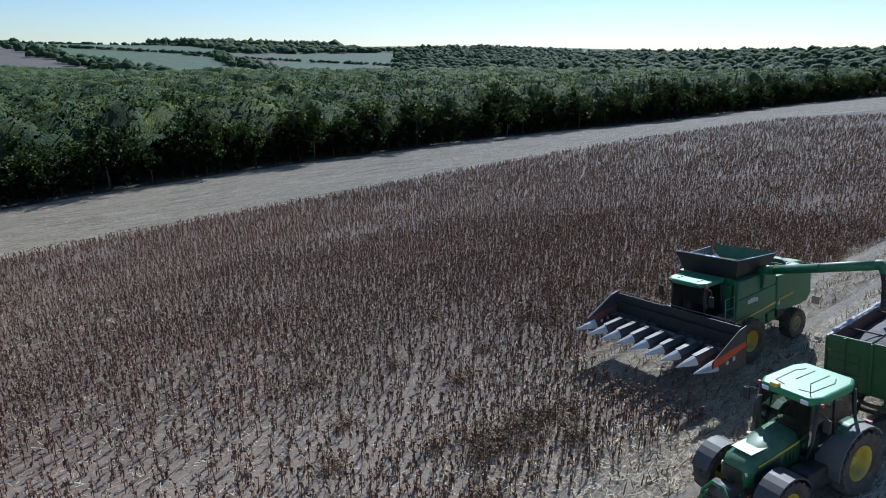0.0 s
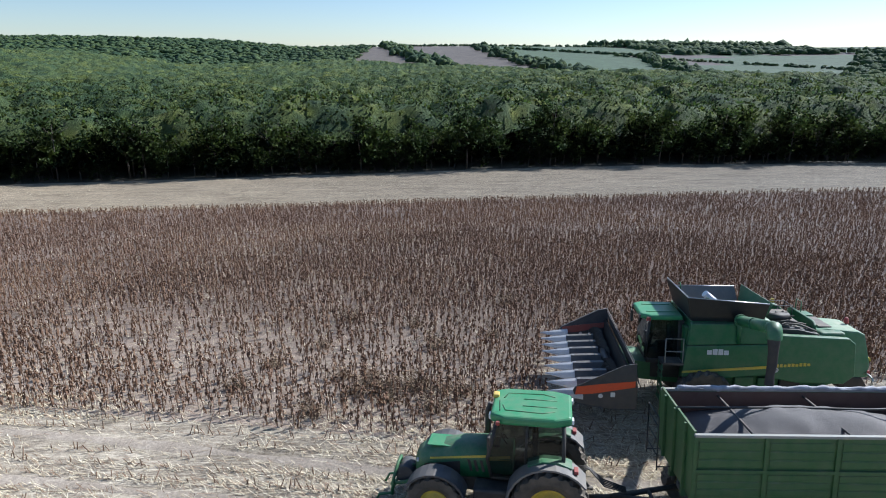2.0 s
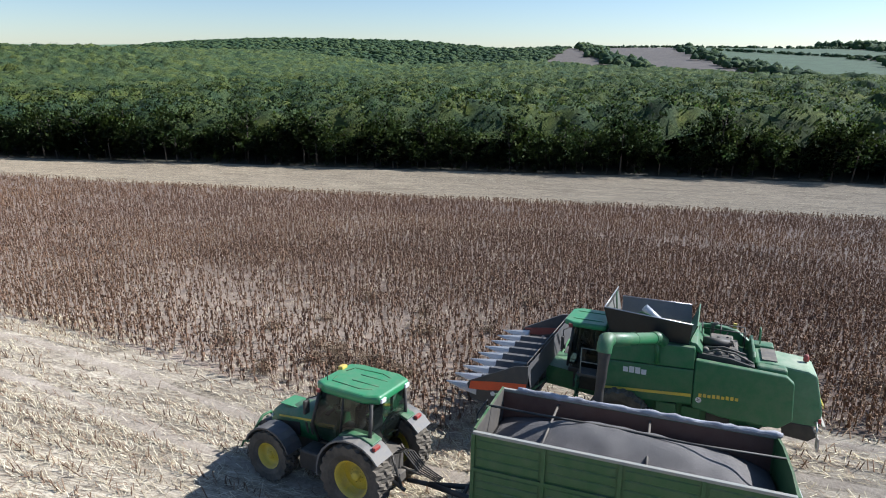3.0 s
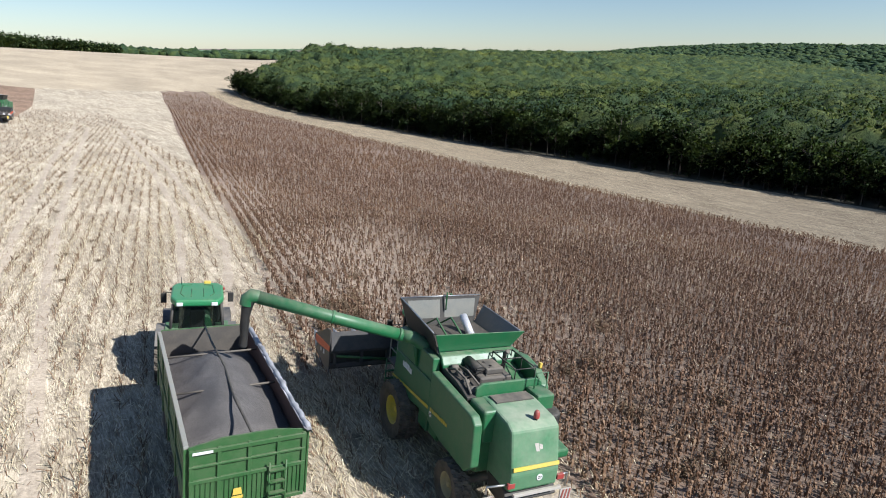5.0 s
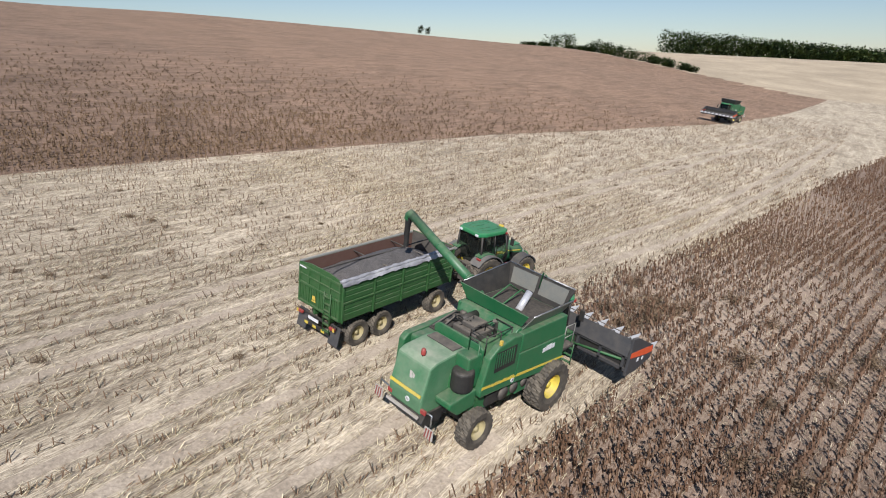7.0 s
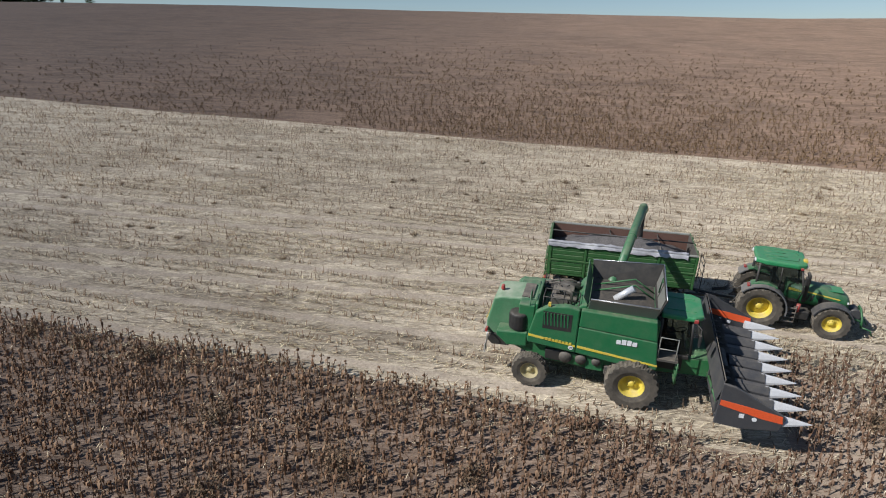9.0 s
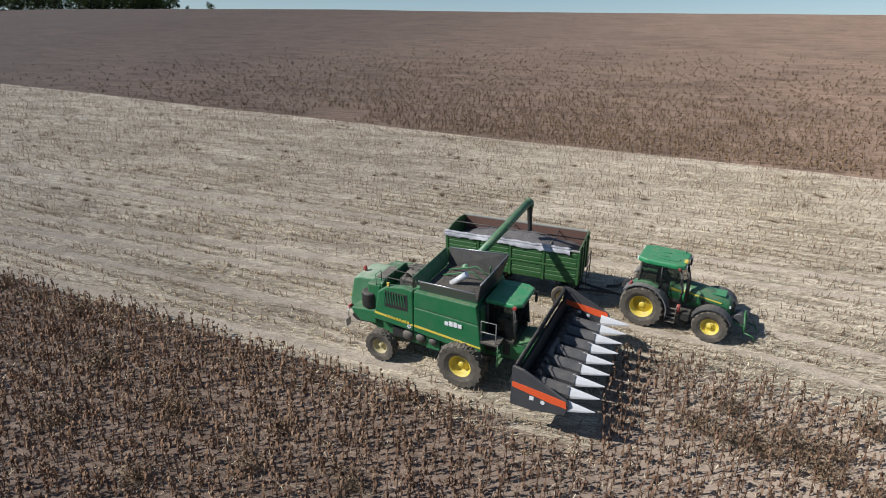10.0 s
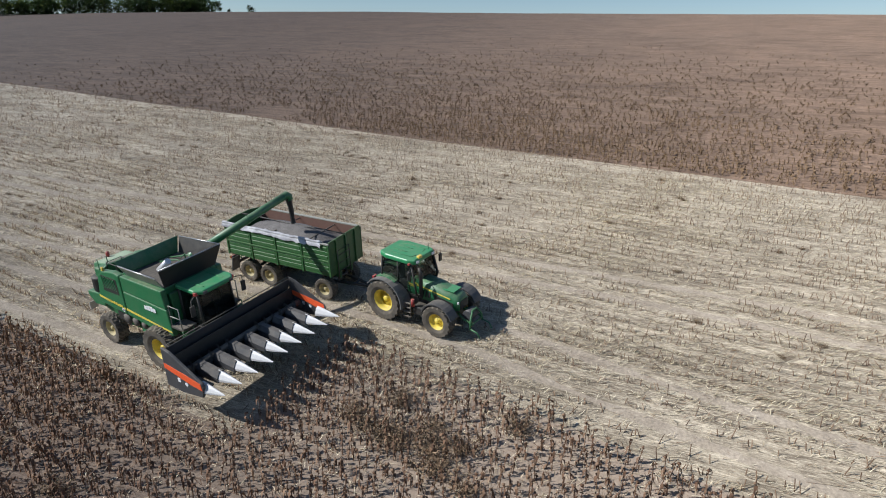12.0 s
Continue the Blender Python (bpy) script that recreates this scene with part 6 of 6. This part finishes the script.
def woods():
    r = np.random.default_rng(21)
    kinds = [tree(100 + i, H, R, low) for i, (H, R, low) in enumerate(((12.5, 4.2, 0.8), (11.0, 3.6, 0.6), (13.5, 4.4, 1.6), (9.5, 3.8, 0.4), (12.0, 3.4, 1.2)))]
    shrub = tree(140, 5.5, 2.8, 0.2, 90, 9, 0.42)
    first = {}

    def stand(k, x, y, s, label, group):
        m = pose(x, y, float(height(x, y)), 0, 0, r.uniform(0, 360)) @ Matrix.Diagonal((s, s, s * r.uniform(0.92, 1.1), 1))
        if k not in first:
            first[k] = k
            k.matrix_world = m
            ob = k
        else:
            ob = copy_thing(k, pose(0, 0, 0))
            ob.matrix_world = m
        return tagged(ob, label, "tree", group)

    y = -370.0
    while y < 338:
        for row in (0, 1):
            if row and r.random() < 0.5:
                continue
            x = float(wood_edge(y)) + 2.5 + row * 5.0 + r.uniform(-1.3, 1.3)
            stand(kinds[r.integers(0, 5)], x, y + r.uniform(-1, 1), r.uniform(0.68, 1.22), "leafy green deciduous tree on the edge of the wood", "trees along the wood edge")
        if r.random() < 0.75:
            stand(shrub, float(wood_edge(y)) + r.uniform(0.2, 1.5), y + 2, r.uniform(0.6, 1.0), "low green shrub at the foot of the wood", "shrubs along the wood edge")
        y += r.uniform(3.6, 5.4)
    # trees on the skyline of the upper slope
    for i in range(20):
        k = i / 19
        x, y = -235 - 108 * k + r.uniform(-4, 4), -388 + 89 * k + r.uniform(-4, 4)
        stand(kinds[r.integers(0, 5)], x, y, r.uniform(0.75, 1.1), "distant green tree on the ridge", "trees on the ridge")
    for x, y, s in ((-361, -283, 0.75), (-349, -292, 0.4), (-242, 312, 0.55), (-237, 314, 0.5)):
        stand(kinds[1], x, y, s, "lone round tree on the skyline", "trees on the ridge")

    def mass(name, P, H, R, per_tree, size, label, mat=LEAF_FAR):
        """Far woods: many crowns of leaf tufts in one mesh."""
        C, N = [], []
        H = np.broadcast_to(H, len(P))
        for (x, y), hh in zip(P, H):
            h, q = hh * r.uniform(0.75, 1.15), min(R, hh * 0.6) * r.uniform(0.8, 1.2)
            d = r.normal(0, 1, (per_tree, 3))
            d /= np.linalg.norm(d, axis=1)[:, None]
            C.append(np.array([x, y, float(height(x, y)) + h * 0.5]) + d * np.array([q, q, h * 0.5]))
            N.append(d + np.array([0, 0, 0.3]))
        v, f, n = leaf_quads(r, np.concatenate(C), size, 2, np.concatenate(N))
        tagged(new(name, mesh_np(name, v, f, [mat], normals=n)), label, "wood", kind="stuff")

    ico_v, ico_f = [], []
    bm = bmesh.new()
    bmesh.ops.create_icosphere(bm, subdivisions=1, radius=1)
    bmesh.ops.delete(bm, geom=[v for v in bm.verts if v.co.z < -0.6], context="VERTS")
    bm.verts.index_update()
    ico_v = np.array([v.co[:] for v in bm.verts])
    ico_f = np.array([[v.index for v in f.verts] for f in bm.faces])
    bm.free()

    def far_mass(name, P, H, R, label):
        """Woods and hedges about a kilometre off: uneven domes, one for each crown."""
        V, F = [], []
        for i, (x, y) in enumerate(P):
            q = np.array([R * r.uniform(0.5, 1.2), R * r.uniform(0.5, 1.2), H * r.uniform(0.36, 0.64)])
            v = ico_v * (1 + r.normal(0, 0.24, (len(ico_v), 1))) * q
            V.append(v + np.array([x, y, float(height(x, y)) + q[2] * 0.75]))
            F.append(ico_f + i * len(ico_v))
        me = mesh_np(name, np.concatenate(V), np.concatenate(F), [HAZED_WOOD], flat=False)
        tagged(new(name, me), label, "wood", kind="stuff")

    # hedge between the upper crop and the pale field
    k = np.sort(r.random(130))
    P = np.stack([-255 + 187 * k + r.uniform(-3, 3, 130), 480 - 172 * k + r.uniform(-3, 3, 130)], 1)
    tall = 2.5 + 8.5 * ((k > 0.22) & (k < 0.4)) * r.uniform(0.5, 1, 130) + 6.0 * (k > 0.52) * (1 - k) * r.uniform(0.8, 2, 130)
    q = r.random(110)
    ridge = np.stack([-232 - 110 * q + r.uniform(-5, 5, 110), -390 + 90 * q + r.uniform(-5, 5, 110)], 1)
    mass("ridge_trees", np.concatenate([ridge, ridge + 3.0]), 9.5, 5.0, 44, 1.1, "dark tree line on the ridge of the upper field")
    mass("hedge", P, tall, 2.8, 60, 0.75, "uneven green hedge of bushes and small trees")
    # closed canopy of the valley wood: domed crowns, with leaf tufts standing out of them
    ys = np.arange(-450, 560, 2.4)
    us = np.concatenate([np.arange(0, 120, 2.4), np.arange(120, 345, 3.4), np.arange(345, 800, 5.5)])
    U, Y = np.meshgrid(us, ys, indexing="ij")
    X = U + wood_edge(Y) + 8.0
    gx, gy = np.floor(X / 6.5), np.floor(Y / 6.5)
    best = np.full(X.shape, 9.0)
    tall = np.zeros(X.shape)
    for i in (-1, 0, 1):
        for j in (-1, 0, 1):
            h1 = np.modf(np.abs(np.sin((gx + i) * 127.1 + (gy + j) * 311.7)) * 43758.5)[0]
            h2 = np.modf(np.abs(np.sin((gx + i) * 269.5 + (gy + j) * 183.3)) * 24634.6)[0]
            d = np.hypot((gx + i + 0.2 + 0.6 * h1) * 6.5 - X, (gy + j + 0.2 + 0.6 * h2) * 6.5 - Y)
            q = d < best
            best = np.where(q, d, best)
            tall = np.where(q, h1 * 4.6 + h2 * 1.8, tall)
    swell = np.sin(X / 23.0 + 1.7 * np.sin(Y / 41.0)) * np.sin(Y / 19.0 + 1.3 * np.sin(X / 37.0))
    top = 6.6 + tall + 1.5 * swell + 3.2 * np.sqrt(np.maximum(0, 1 - (best / 5.2) ** 2)) + r.normal(0, 0.3, X.shape)
    top = top * (0.55 + 0.45 * smooth(0, 9, U))
    top = np.where(X > wood_back(Y), -3.0, top)
    Zc = height(X, Y) + top
    nc, nr = X.shape
    idx = np.arange(nc * nr).reshape(nc, nr)
    quads = np.stack([idx[:-1, :-1], idx[1:, :-1], idx[1:, 1:], idx[:-1, 1:]], -1).reshape(-1, 4)
    S = np.stack([X, Y, Zc], -1).reshape(-1, 3)
    me = mesh_np("wood_canopy", S, quads, [CANOPY])
    tagged(new("wood_canopy", me), "closed green canopy of the valley wood", "wood", kind="stuff")
    near = (top.ravel() > 0) / (1.0 + (U.ravel() / 170) ** 2) * np.where(np.abs(Y.ravel() - 30) < 230, 1.0, 0.45)
    k = r.choice(len(S), 90000, p=near / near.sum())
    c = S[k] + np.stack([r.uniform(-1.4, 1.4, len(k)), r.uniform(-1.4, 1.4, len(k)), r.uniform(-0.3, 0.35, len(k))], -1)
    gz, gy2 = np.gradient(top)
    up = np.stack([-gz.ravel()[k] / 2.6, -gy2.ravel()[k] / 2.4, np.full(len(k), 0.55)], -1)
    v, f, w = leaf_quads(r, c, 0.8, 2, up)
    tagged(new("woodland", mesh_np("woodland", v, f, [LEAF_FAR], normals=w)), "dense green deciduous wood filling the valley", "wood", kind="stuff")
    # skyline wood beyond the pale field
    k = r.random(520)
    P = np.stack([-172 + 235 * k, 582 + r.uniform(0, 60, 520)], 1)
    mass("skyline_wood", P, 19.0 - 13 * k, 5.0, 30, 1.5, "dark wood above the pale field")
    P = np.stack([r.uniform(-80, 420, 620), 790 + r.uniform(0, 70, 620)], 1)
    far_mass("skyline_wood", P, 11.0, 11.0, "low dark wood on the horizon")
    # far hedgerows and hilltop woods
    for line, n, wide, R, H in (([(1545, 90), (1200, 40), (872, -28)], 150, 11, 9.0, 13.0), ([(1490, -133), (1100, -150), (731, -196)], 150, 11, 9.0, 12.0), ([(1190, -426), (930, -372), (718, -341)], 120, 10, 8.0, 11.0),
                                ([(716, -380), (625, -421)], 50, 8, 8.0, 9.0), ([(1190, -370), (966, -571), (752, -697)], 150, 3, 5.0, 5.0), ([(1590, 110), (1575, -200), (1600, -620)], 200, 6, 6.0, 6.0), ([(1460, -130), (1190, -426)], 110, 4, 6.0, 6.0)):
        k = r.random(n) * (len(line) - 1)
        q = np.arange(len(line))
        P = np.stack([np.interp(k, q, [p[0] for p in line]), np.interp(k, q, [p[1] for p in line])], 1) + r.normal(0, wide, (n, 2))
        far_mass("hedgerow", P, H, R, "dark hedgerow between far fields")
    P = np.stack([r.uniform(1240, 1620, 420), r.uniform(-900, -500, 420)], 1)
    far_mass("hilltop_wood", P, 12.0, 13.0, "dark wood above the green far field")
    P = np.stack([r.uniform(860, 1560, 4200), r.uniform(120, 1150, 4200)], 1)
    far_mass("hilltop_wood", P, 7.0, 9.0, "dark wood on the far hill")
    P = np.stack([r.uniform(1500, 1900, 400), r.uniform(-900, -500, 400)], 1)
    far_mass("hilltop_wood", P, 18.0, 14.0, "dark wood on the far hill")
    P = np.stack([r.uniform(150, 1300, 2600), r.uniform(-1250, -420, 2600)], 1)
    P = P[np.arctan2(P[:, 0] + 11, -(P[:, 1] - 24)) < radians(54)]
    far_mass("hilltop_wood", P, 11.0, 9.0, "dark wooded hillside behind the field")


woods()
